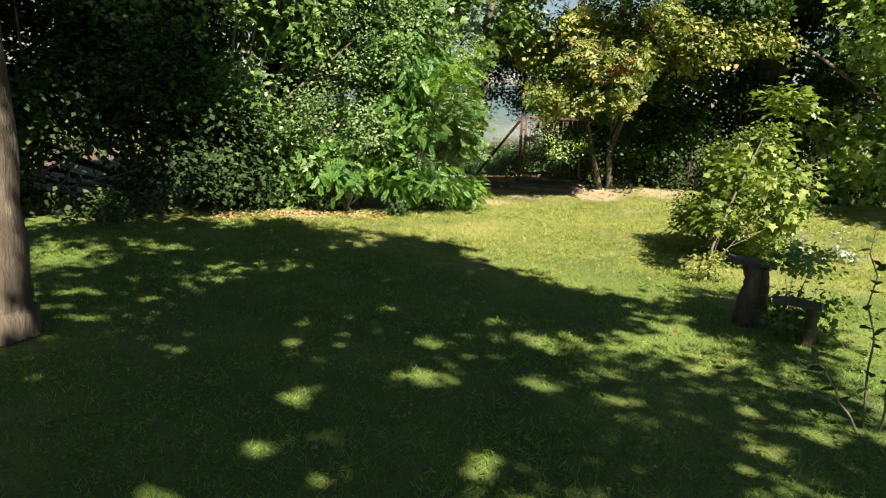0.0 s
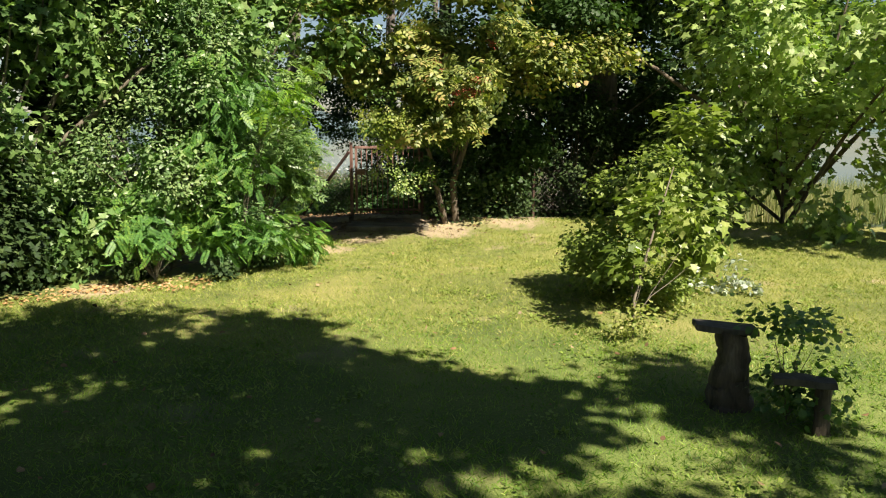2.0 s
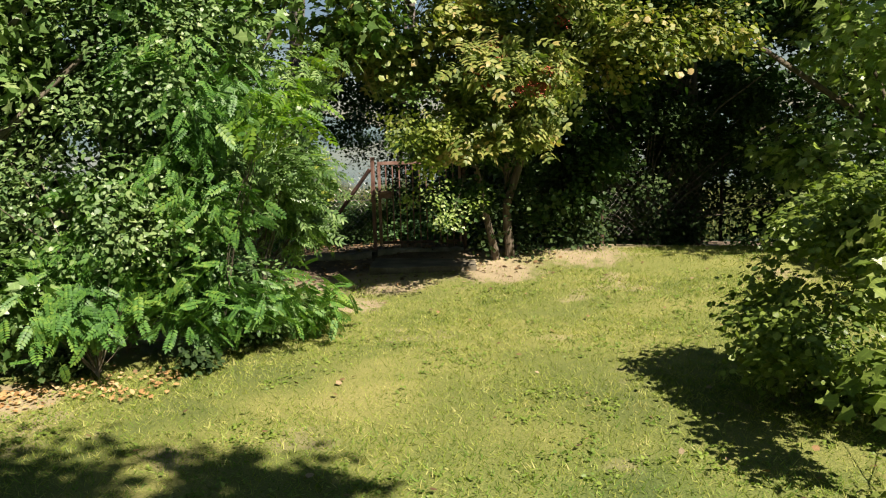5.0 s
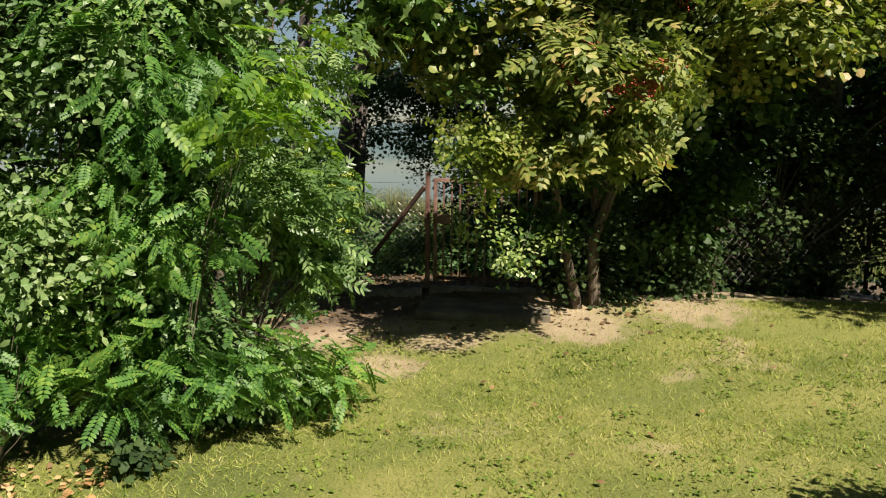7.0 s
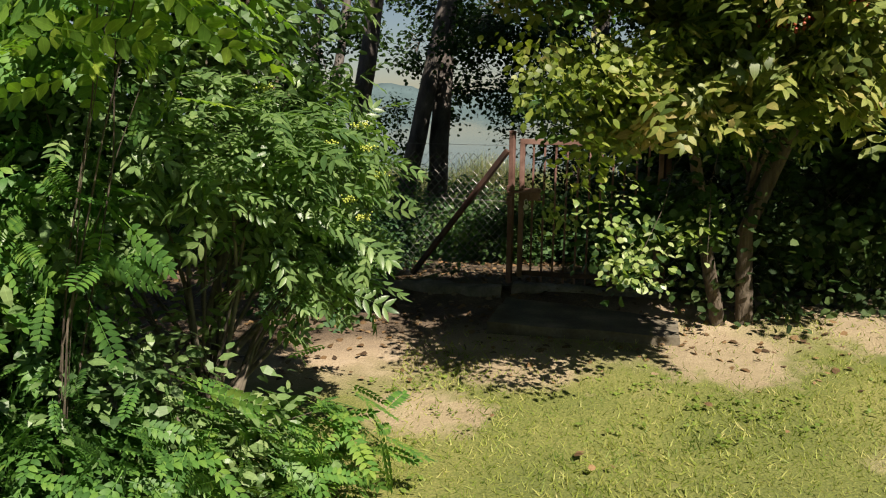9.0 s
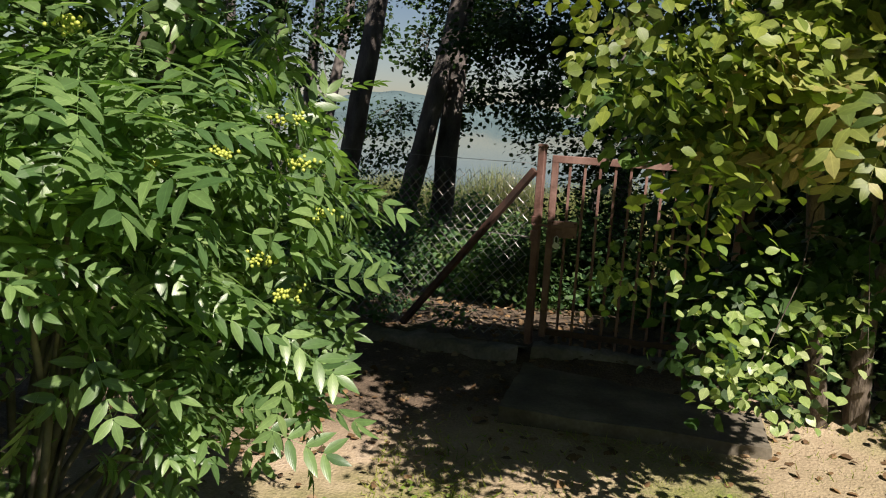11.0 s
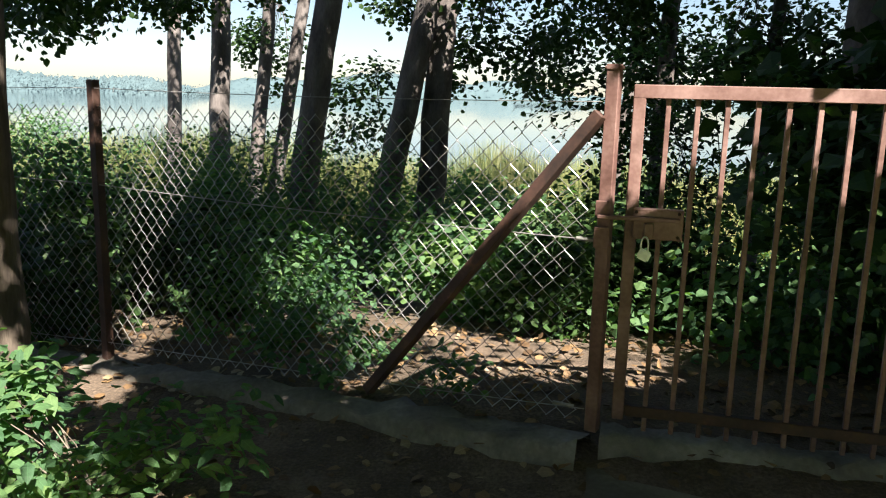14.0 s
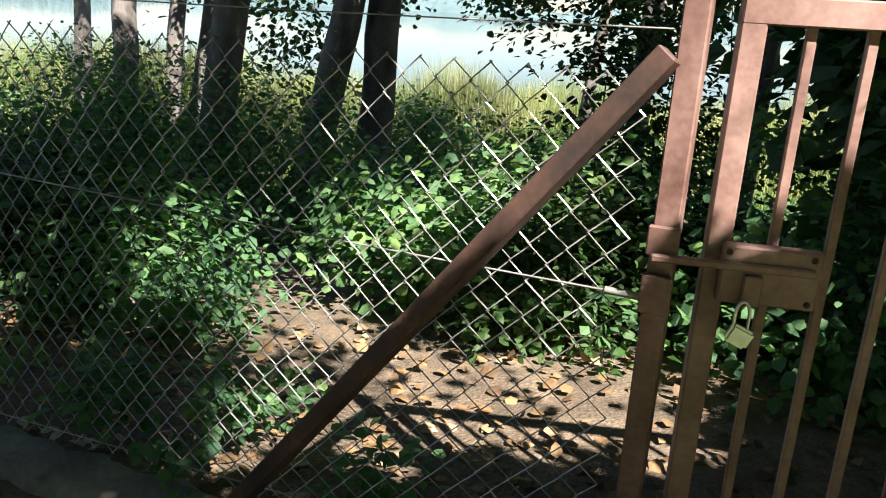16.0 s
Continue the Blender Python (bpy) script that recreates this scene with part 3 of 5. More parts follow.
def in_bed(x, y):
    """How bare the ground is: 0 in the turf, 1 on the trodden earth at its far edge."""
    away = y - 0.32 * x
    bare = np.clip((away - 14.3) * 0.8, 0, 1)
    for wx, wy, wr in WORN:
        bare = np.maximum(bare, np.clip(2.2 * (1 - np.hypot(x - wx, y - wy) / wr), 0, 0.75))
    return bare


def hedge_line(x):
    """Front of the planting on the lawn's left side."""
    return np.interp(x, [-12, -4.2, -2.5, -1.2, -0.2, 0.35], [6.5, 9.8, 11.3, 12.0, 12.5, 13.6])


def turf():
    rng = np.random.default_rng(5)
    n = 470000
    x = rng.uniform(-6.5, 9, n)
    y = -1.5 + 17.5 * rng.random(n) ** 0.85
    nz = np.array([noise.noise(Vector((a * 0.9, b * 0.9, 0))) for a, b in zip(x[::40], y[::40])])
    keep = (rng.random(n) > in_bed(x, y)) & (y < hedge_line(x) + 0.5 + 6 * (x > 0.35))
    x, y = x[keep], y[keep]
    n = len(x)
    p = np.stack([x, y, land(x, y) - 0.004], -1)
    lean = rng.normal(size=(n, 3)) * np.array([0.75, 0.75, 0.1]) + np.array([0, 0, 0.75])
    nor = rng.normal(size=(n, 3)) * np.array([1, 1, 0.1])
    h = 0.026 + 0.05 * rng.random(n) ** 2
    axx = unit(lean)
    yy = unit(np.cross(nor, axx))
    wid = 0.0045 + 0.006 * rng.random(n)
    v = np.stack([p - yy * wid[:, None] / 2, p + yy * wid[:, None] / 2, p + axx * h[:, None]], 1).reshape(-1, 3)
    # near blades: lush turf, with the green of tree shade in their colour
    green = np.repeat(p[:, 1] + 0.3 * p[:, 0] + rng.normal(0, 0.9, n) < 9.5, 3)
    tagged(mesh_object("lush_shade_grass", v[green], np.arange(green.sum()).reshape(-1, 3), LUSH_SHADE), "short green mown lawn grass under the trees", "grass", kind="stuff")
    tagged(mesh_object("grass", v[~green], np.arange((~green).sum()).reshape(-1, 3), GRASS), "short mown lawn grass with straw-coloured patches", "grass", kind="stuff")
    # broad-leaved weeds in the turf
    n = 6500
    x, y = rng.uniform(-5, 7, n), rng.uniform(1, 15, n)
    c = np.array([noise.noise(Vector((a * 1.3, b * 1.3, 7))) for a, b in zip(x, y)])
    k = (c > 0.05) & (rng.random(n) > in_bed(x, y))
    x, y = np.repeat(x[k], 6), np.repeat(y[k], 6)
    n = len(x)
    x, y = x + rng.normal(0, 0.03, n), y + rng.normal(0, 0.03, n)
    p = np.stack([x, y, land(x, y) + 0.012 + 0.02 * rng.random(n)], -1)
    leaves("clover", BROAD, p, rng.normal(size=(n, 3)) * (1, 1, 0.3), np.array([0, 0, 1]) + 0.3 * rng.normal(size=(n, 3)), 0.016 + 0.022 * rng.random(n), CLOVER)
    tagged(bpy.data.objects["clover"], "low clover and plantain leaves among the grass", "weeds", kind="stuff")


turf()


# ---------------------------------------------------------------- fence and gate
def box(bm, size, m):
    bmesh.ops.create_cube(bm, size=1.0, matrix=m @ Matrix.Diagonal((*size, 1)))


def bevelled(bm, width=0.004, segments=1):
    bmesh.ops.bevel(bm, geom=bm.edges[:], offset=width, segments=segments, affect="EDGES")


def bar(name, a, b, size, mat, parent, label="", turn=0.0, bevel=0.003):
    """A square bar from a to b."""
    a, b = Vector(a), Vector(b)
    q = (b - a).to_track_quat("Z", "Y")
    bm = bmesh.new()
    box(bm, (size[0], size[1], (b - a).length), Matrix.Translation((a + b) / 2) @ q.to_matrix().to_4x4() @ Matrix.Rotation(turn, 4, "Z"))
    bevelled(bm, bevel)
    return part(name, bm, mat, parent, label)


def wire(name, pts, radius, mat, parent, label="", sides=5):
    v, f = tube(np.asarray(pts, float), np.full(len(pts), radius), sides)
    return mesh_object(name, v, f, mat, parent, label, smooth=True)


F3 = np.array([*F_DIR, 0.0])
O3 = np.array([*F_OUT, 0.0])
G_DIR = unit(np.array([0.985, -0.175, 0.0]))          # the gate stands a little turned from the fence
G_OUT = np.array([0.175, 0.985, 0.0])
POST = np.array([1.112, 16.61, 0.0])
LINE_POST = np.array([-1.27, 17.70, 0.0])
G_ANG = math.atan2(G_DIR[1], G_DIR[0])
F_ANG = math.atan2(F_DIR[1], F_DIR[0])


def fence_mesh(parent, start, along, length, z0, z1, cell=0.074, thick=0.0023, drop=0.0):
    """Chain-link: flat zigzag wires hooked into one another, each a little bent."""
    rng = np.random.default_rng(int(abs(start[0]) * 100))
    steps = int((z1 - z0) / (cell / 2))
    k = np.arange(steps + 1)
    zz = z0 + k * cell / 2
    pieces = []
    for i in range(int(length / (cell / 2))):
        at = (i + (k + i) % 2) * cell / 2 + np.where((k + i) % 2, 0.0015, -0.0015)
        bulge = 0.03 * np.sin(at * 2.1 + 1) * np.sin((zz - z0) / (z1 - z0) * math.pi) + rng.normal(0, 0.0012, steps + 1)
        p = start[None] + along[None] * at[:, None] + O3[None] * (bulge + np.where((k + i) % 2, 0.002, -0.002))[:, None]
        low = drop * (length - at)
        p[:, 2] = zz - low * (z1 - zz) / (z1 - z0) + rng.normal(0, 0.001, steps + 1)
        pieces.append(tube(p, np.full(len(p), thick), 3))
    v, f = join(pieces)
    return mesh_object("wire_mesh", v, f, ZINC, parent, "galvanised diamond wire mesh")


def chain_fence():
    f = thing("chain_link_fence", "galvanised chain-link fence on dark rusty steel posts", "fence")
    fence_mesh(f, LINE_POST, F3, 2.58, 0.31, 1.42, drop=0.075)
    fence_mesh(f, LINE_POST - F3 * 2.6, F3, 2.58, 0.11, 1.40, drop=0.075)
    for k in (0, 1, 2):
        base = LINE_POST - F3 * 2.6 * k
        bar("post", base + (0, 0, -0.25), base + (0, 0, 1.5), (0.045, 0.045), RUST_DARK, f, "dark rusty steel post", F_ANG)
    for z, r, name in ((1.46, 0.0016, "top_wire"), (0.985, 0.0022, "middle_wire"), (0.36, 0.002, "bottom_wire")):
        a, b = LINE_POST - F3 * 2.6, POST - F3 * 0.03
        n = 30
        t = np.linspace(0, 1, n)[:, None]
        p = a * (1 - t) + b * t - O3 * 0.012
        p[:, 2] = z - (0.2 * (1 - t[:, 0]) if z < 0.5 else 0) * 2 - 0.012 * np.abs(np.sin(t[:, 0] * math.pi * 2)) + (0.02 * (t[:, 0] > 0.9) * 0)
        wire(name, p, r, ZINC, f)
    # small barbs twisted round the top wire
    rng = np.random.default_rng(3)
    for k in range(22):
        c = LINE_POST - F3 * 1.2 + F3 * (0.17 * k) - O3 * 0.012 + np.array([0, 0, 1.455])
        d = unit(rng.normal(size=3)) * 0.014
        wire("barb", [c - d, c, c + d], 0.0012, ZINC, f, sides=3)
    # turnbuckle that strains the middle wire at the gate post
    c = POST - F3 * 0.045 - O3 * 0.012 + np.array([0, 0, 0.985])
    wire("turnbuckle", [c - F3 * 0.05, c - F3 * 0.03, c + F3 * 0.01, c + F3 * 0.02], 0.008, ZINC, f, "white-grey wire strainer")
    c = POST - F3 * 0.10 - O3 * 0.012 + np.array([0, 0, 0.36])
    wire("turnbuckle", [c - F3 * 0.05, c - F3 * 0.02, c + F3 * 0.03], 0.008, ZINC, f, "white-grey wire strainer")
    # the stretch past the gate
    a = POST + G_DIR * 1.27
    along = unit(np.array([0.97, 0.22, 0.0]))
    fence_mesh(f, a, along, 4.6, 0.25, 1.3, cell=0.1)
    for k in range(3):
        base = a + along * 2.3 * k
        bar("post", base + (0, 0, 0.0), base + (0, 0, 1.42), (0.045, 0.045), RUST_DARK, f, "dark rusty steel post", 0.2)


chain_fence()


def gate():
    p = thing("gate_post", "rusty red-painted square steel gate post with slanted brace", "gate post")
    bar("post", POST + (0, 0, 0.28), POST + (0, 0, 1.565), (0.045, 0.045), RUST, p, turn=F_ANG)
    bm = bmesh.new()
    box(bm, (0.054, 0.054, 0.022), Matrix.Translation(POST + (0, 0, 1.574)) @ Matrix.Rotation(F_ANG, 4, "Z"))
    bevelled(bm, 0.006, 2)
    part("cap", bm, RUST, p)
    bar("brace", POST - F3 * 0.03 + np.array([0, 0, 1.42]) - O3 * 0.028, np.array([0.235, 16.915, 0.27]), (0.042, 0.042), RUST_DARK, p, "dark rusty steel brace", 0.3)
    bm = bmesh.new()
    box(bm, (0.055, 0.012, 0.055), Matrix.Translation(POST - O3 * 0.032 + np.array([0, 0, 1.10])) @ Matrix.Rotation(F_ANG, 4, "Z"))
    box(bm, (0.055, 0.012, 0.075), Matrix.Translation(POST - O3 * 0.032 + np.array([0, 0, 1.0])) @ Matrix.Rotation(F_ANG, 4, "Z"))
    bevelled(bm, 0.003)
    part("strike_plate", bm, RUST, p)

    g = thing("garden_gate", "closed rusty red-painted steel bar gate with a padlock", "gate")
    o = POST + G_DIR * 0.088
    W = 1.13
    bar("stile", o + (0, 0, 0.34), o + (0, 0, 1.495), (0.042, 0.042), RUST, g, turn=G_ANG)
    bar("stile", o + G_DIR * W + (0, 0, 0.34), o + G_DIR * W + (0, 0, 1.495), (0.042, 0.042), RUST, g, turn=G_ANG)
    bar("top_rail", o - G_DIR * 0.021 + (0, 0, 1.497), o + G_DIR * (W + 0.021) + (0, 0, 1.497), (0.044, 0.046), RUST, g)
    bar("bottom_rail", o + G_DIR * 0.022 + (0, 0, 0.375), o + G_DIR * (W - 0.022) + (0, 0, 0.375), (0.03, 0.04), RUST_DARK, g)
    for k in range(11):
        c = o + G_DIR * (0.094 * (k + 1)) + G_OUT * 0.004
        bar("bar", c + (0, 0, 0.30), c + (0, 0, 1.475), (0.017, 0.017), RUST, g, turn=G_ANG, bevel=0.002)
    # lock box with its cover plate, bolt and keyhole lug
    R = Matrix.Rotation(G_ANG, 4, "Z")
    bm = bmesh.new()
    box(bm, (0.165, 0.03, 0.105), Matrix.Translation(o + G_DIR * 0.088 - G_OUT * 0.03 + np.array([0, 0, 1.058])) @ R)
    bevelled(bm, 0.004)
    lock = part("lock_plate", bm, RUST, g, "rusty red lock plate")
    bar("bolt", o - G_DIR * 0.115 - G_OUT * 0.05 + (0, 0, 1.075), o + G_DIR * 0.16 - G_OUT * 0.05 + (0, 0, 1.075), (0.014, 0.014), RUST, lock, "sliding bolt")
    bm = bmesh.new()
    box(bm, (0.032, 0.014, 0.055), Matrix.Translation(o + G_DIR * 0.06 - G_OUT * 0.053 + np.array([0, 0, 1.035])) @ R)
    bevelled(bm, 0.003)
    part("hasp", bm, RUST, lock)
    for dx, dz in ((0.016, 0.04), (0.155, 0.04), (0.155, -0.04)):
        bm = bmesh.new()
        bmesh.ops.create_uvsphere(bm, u_segments=8, v_segments=5, radius=0.006, matrix=Matrix.Translation(o + G_DIR * dx - G_OUT * 0.046 + np.array([0, 0, 1.058 + dz])))
        part("rivet", bm, RUST_DARK, lock)
    # padlock hanging askew from the hasp
    c = o + G_DIR * 0.05 - G_OUT * 0.066
    pl = thing("padlock", "small pale steel padlock hanging from the gate's hasp", "padlock")
    bm = bmesh.new()
    box(bm, (0.042, 0.018, 0.036), Matrix.Translation(c + np.array([0, 0, 0.955])) @ R @ Matrix.Rotation(radians(24), 4, "Y"))
    bevelled(bm, 0.005, 2)
    part("body", bm, STEEL, pl)
    a = np.linspace(0, math.pi, 9)
    arc = c[None] + G_DIR[None] * (0.012 * np.cos(a))[:, None] + np.array([0, 0, 1.0])[None] * (0.992 + 0.026 * np.sin(a))[:, None]
    arc = np.vstack([c + G_DIR * 0.012 + (0, 0, 0.968), arc, c - G_DIR * 0.012 + (0, 0, 0.968)])
    wire("shackle", arc, 0.0032, STEEL, pl)


gate()


def rough_block(name, a, b, width, z0, z1, mat, parent=None, seed=0, steps=26, wobble=0.014, fall=0.0):
    """A cast kerb with a worn, slightly uneven top and rounded arrises."""
    rng = np.random.default_rng(seed)
    a, b = np.asarray(a, float), np.asarray(b, float)
    d = unit(b - a)
    nrm = np.array([-d[1], d[0]])
    prof = np.array([(-0.5, 0), (-0.5, 0.8), (-0.42, 0.97), (-0.2, 1.0), (0.2, 1.01), (0.42, 0.96), (0.5, 0.78), (0.5, 0)])
    v = []
    for t in np.linspace(0, 1, steps):
        p = a + (b - a) * t
        for u, w in prof:
            q = p + nrm * (u * width + rng.normal(0, wobble * 0.5))
            v.append((q[0], q[1], z0 + (z1 - z0) * w - fall * (1 - t) + (rng.normal(0, wobble * 0.6) if w else 0)))
    k = len(prof)
    f = [(i * k + j, i * k + j + 1, (i + 1) * k + j + 1, (i + 1) * k + j) for i in range(steps - 1) for j in range(k - 1)]
    return mesh_object(name, v, f, mat, parent, smooth=True)


kerb = rough_block("concrete_kerb", LINE_POST[:2] - F_DIR * 3.4 - F_OUT * 0.03, POST[:2] - F_DIR * 0.02 - F_OUT * 0.03, 0.2, -0.1, 0.25, CONCRETE, seed=2, steps=60, wobble=0.022, fall=0.44)
tagged(kerb, "weathered low concrete kerb strewn with leaves under the fence", "kerb")
sill = rough_block("concrete_sill", POST[:2] + G_DIR[:2] * 0.03 + G_OUT[:2] * 0.05, POST[:2] + G_DIR[:2] * 1.45 + G_OUT[:2] * 0.05, 0.16, -0.1, 0.275, CONCRETE, seed=3, steps=30)
tagged(sill, "worn concrete sill under the closed gate", "kerb")


def slab():
    bm = bmesh.new()
    c = POST + G_DIR * 0.7 - G_OUT * 0.53
    box(bm, (1.4, 0.86, 0.16), Matrix.Translation((c[0], c[1], 0.10)) @ Matrix.Rotation(G_ANG, 4, "Z"))
    bmesh.ops.subdivide_edges(bm, edges=bm.edges[:], cuts=6, use_grid_fill=True)
    for v in bm.verts:
        v.co += Vector((0, 0, 0.012 * noise.noise(v.co * 3))) + Vector((noise.noise(v.co * 5 + Vector((9, 0, 0))), noise.noise(v.co * 5), 0)) * 0.012
    tagged(part("concrete_slab", bm, DIRTY_SLAB, smooth=False), "flat weathered concrete slab in front of the gate", "paving slab")


slab()


# ---------------------------------------------------------------- garden plants
def shrub(name, label, category, blobs, clumps, per, spread, shape, size, mat, seed, foot=None, branch=0.012, branches=14, group="", bark=None, **kw):
    t = thing(name, label, category, group)
    c, d = foliage(t, blobs, clumps, per, spread, shape, size, mat, seed, **kw)
    if foot is not None and branches:
        rng = np.random.default_rng(seed)
        limbs(t, foot, c[rng.choice(len(c), min(branches, len(c)), replace=False)], branch, bark or TWIG, seed)
    return t


def planting():
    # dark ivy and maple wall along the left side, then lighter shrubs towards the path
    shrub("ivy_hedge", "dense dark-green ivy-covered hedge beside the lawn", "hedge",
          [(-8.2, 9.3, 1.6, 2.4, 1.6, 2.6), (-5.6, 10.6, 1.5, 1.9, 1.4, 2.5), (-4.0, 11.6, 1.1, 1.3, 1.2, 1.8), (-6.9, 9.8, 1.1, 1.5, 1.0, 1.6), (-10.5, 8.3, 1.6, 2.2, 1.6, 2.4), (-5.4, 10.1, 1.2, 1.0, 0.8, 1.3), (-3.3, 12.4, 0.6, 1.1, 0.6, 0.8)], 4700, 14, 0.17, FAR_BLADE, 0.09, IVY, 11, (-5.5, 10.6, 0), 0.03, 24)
    shrub("back_hedge", "tall dark hedge standing behind the shrubs", "hedge",
          [(-9.5, 11.5, 3.2, 3.0, 1.6, 3.2), (-5.4, 13.4, 3.0, 2.2, 1.2, 3.0), (-2.9, 14.3, 2.4, 1.2, 0.8, 2.4), (-7.5, 11.4, 1.5, 2.4, 0.9, 1.8), (-10.8, 9.6, 1.5, 2.2, 0.9, 2.0)], 3300, 14, 0.22, FAR_BLADE, 0.18, ALDER, 10, (-5.5, 13.4, 0), 0.04, 16, shell=0.9)
    shrub("maple_bush", "tall bushy maple with broad lobed green leaves", "tree",
          [(-3.6, 12.6, 2.3, 1.5, 1.2, 2.3), (-5.6, 12.4, 3.4, 2.2, 1.6, 1.9), (-2.4, 12.9, 3.5, 1.4, 1.1, 1.4), (-2.5, 12.35, 0.9, 0.7, 0.45, 0.9)], 1400, 14, 0.2, MAPLE_LEAF, 0.11, MAPLE, 12, (-3.6, 12.7, 0), 0.045, 26, face=2.2)
    shrub("privet_bush", "dense shrub with small grey-green leaves", "bush",
          [(-1.75, 12.9, 1.5, 1.0, 0.85, 1.5), (-1.15, 13.1, 2.5, 0.95, 0.8, 1.3), (-0.85, 13.0, 1.1, 0.7, 0.5, 1.1), (-0.55, 12.85, 0.5, 0.6, 0.3, 0.5)], 2050, 17, 0.13, OVAL, 0.066, PRIVET, 13, (-1.5, 12.9, 0), 0.014, 30, face=2.2)
    rng = np.random.default_rng(46)
    limbs(bpy.data.objects["privet_bush"], (-1.55, 12.1, 0.02), np.stack([rng.uniform(-1.9, -1.2, 18), rng.uniform(11.9, 12.25, 18), rng.uniform(0.35, 1.1, 18)], -1), 0.006, TWIG, 46, name="dead_twig", fork=0.1)
    shrub("maple_sapling", "leafy young maple rising above the shrubs", "tree",
          [(-0.3, 13.7, 3.3, 1.1, 0.9, 0.95), (-1.6, 14.0, 4.2, 1.4, 1.0, 1.1), (0.55, 14.2, 3.2, 0.75, 0.6, 0.6)], 760, 13, 0.2, MAPLE_LEAF, 0.11, MAPLE, 14, (-1.6, 14.0, 0), 0.035, 16, bark=BARK)
    shrub("robinia_bush", "bright green robinia suckers with feathered leaves", "bush",
          [(-1.2, 12.4, 1.2, 0.8, 0.35, 1.1), (-0.6, 12.5, 1.6, 0.55, 0.4, 1.1), (-0.1, 12.7, 0.4, 0.45, 0.35, 0.38), (-1.9, 12.2, 0.7, 0.4, 0.3, 0.6), (-0.8, 12.5, 2.6, 0.75, 0.4, 0.6), (0.1, 13.0, 0.25, 0.3, 0.3, 0.25), (-0.9, 12.3, 0.4, 0.7, 0.25, 0.4), (-0.4, 12.45, 0.75, 0.4, 0.25, 0.5)],
          500, 6, 0.16, ROBINIA_LEAF, 0.21, ROBINIA, 15, (-0.6, 12.8, 0), 0.006, 8, droop=0.6, shell=0.75, face=2.0, bark=BARK)
    spray = bpy.data.objects["robinia_bush"]
    # arching spray in a paler, yellower leaf tone than the bush
    c, d = foliage(spray, [(0.02, 11.65, 1.9, 0.3, 0.25, 0.25), (-0.1, 12.0, 2.3, 0.4, 0.3, 0.3), (-0.15, 12.1, 0.2, 0.3, 0.25, 0.15)], 18, 5, 0.13, ROBINIA_NEAR, 0.24, ROBINIA_PALE, 18, droop=0.45, face=2.2, name="arching_spray")
    limbs(spray, (-0.6, 12.5, 0.0), c[:5], 0.005, BARK, 18, sag=0.6, fork=0.2)
    shrub("ash_bush", "ash-leaved shrub with narrow pointed leaflets", "bush",
          [(-0.3, 13.35, 1.25, 0.75, 0.5, 1.2), (-0.2, 13.4, 2.2, 0.65, 0.5, 0.7), (0.2, 13.55, 1.45, 0.35, 0.35, 0.55), (0.27, 13.75, 1.2, 0.16, 0.16, 0.22), (0.4, 13.35, 1.5, 0.2, 0.2, 0.4), (0.36, 13.3, 1.0, 0.2, 0.2, 0.3), (0.3, 13.2, 1.9, 0.2, 0.2, 0.25)],
          300, 8, 0.15, ASH_LEAF, 0.165, ASH, 16, (-0.4, 13.5, 0), 0.016, 30, droop=0.45)
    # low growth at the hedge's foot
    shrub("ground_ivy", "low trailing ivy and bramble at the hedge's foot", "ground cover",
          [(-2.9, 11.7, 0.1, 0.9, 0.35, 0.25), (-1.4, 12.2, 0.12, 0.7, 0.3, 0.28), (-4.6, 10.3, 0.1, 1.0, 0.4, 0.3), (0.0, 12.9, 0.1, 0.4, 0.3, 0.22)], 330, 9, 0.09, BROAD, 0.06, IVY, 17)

    # the yellowing elder by the path, with red berry heads and drooping shoots
    e = thing("elder_tree", "yellowing elder with red berry heads over the path", "tree")
    blobs = [(1.35, 14.0, 3.2, 0.75, 0.5, 0.25), (2.3, 14.35, 2.65, 0.9, 0.55, 0.6), (2.95, 14.5, 2.35, 0.5, 0.45, 0.45), (1.6, 14.45, 2.9, 0.7, 0.5, 0.45), (3.0, 14.8, 3.15, 0.8, 0.7, 0.55), (1.7, 14.3, 2.2, 0.4, 0.35, 0.4), (3.8, 14.1, 3.1, 0.6, 0.4, 0.35), (2.1, 14.15, 1.95, 0.55, 0.3, 0.5), (2.6, 14.3, 2.15, 0.5, 0.3, 0.4)]
    c, d = foliage(e, blobs, 540, 8, 0.15, ELDER_LEAF, 0.165, ELDER, 21, droop=0.5, face=2.0)
    # inside of the crown in darker leaf tones that stand in for its shade
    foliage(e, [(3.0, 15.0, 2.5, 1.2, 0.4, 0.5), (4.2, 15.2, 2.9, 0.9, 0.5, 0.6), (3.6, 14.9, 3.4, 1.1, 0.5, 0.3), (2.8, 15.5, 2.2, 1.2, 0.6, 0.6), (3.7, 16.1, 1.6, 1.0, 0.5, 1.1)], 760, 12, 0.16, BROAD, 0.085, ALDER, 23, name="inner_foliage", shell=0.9)
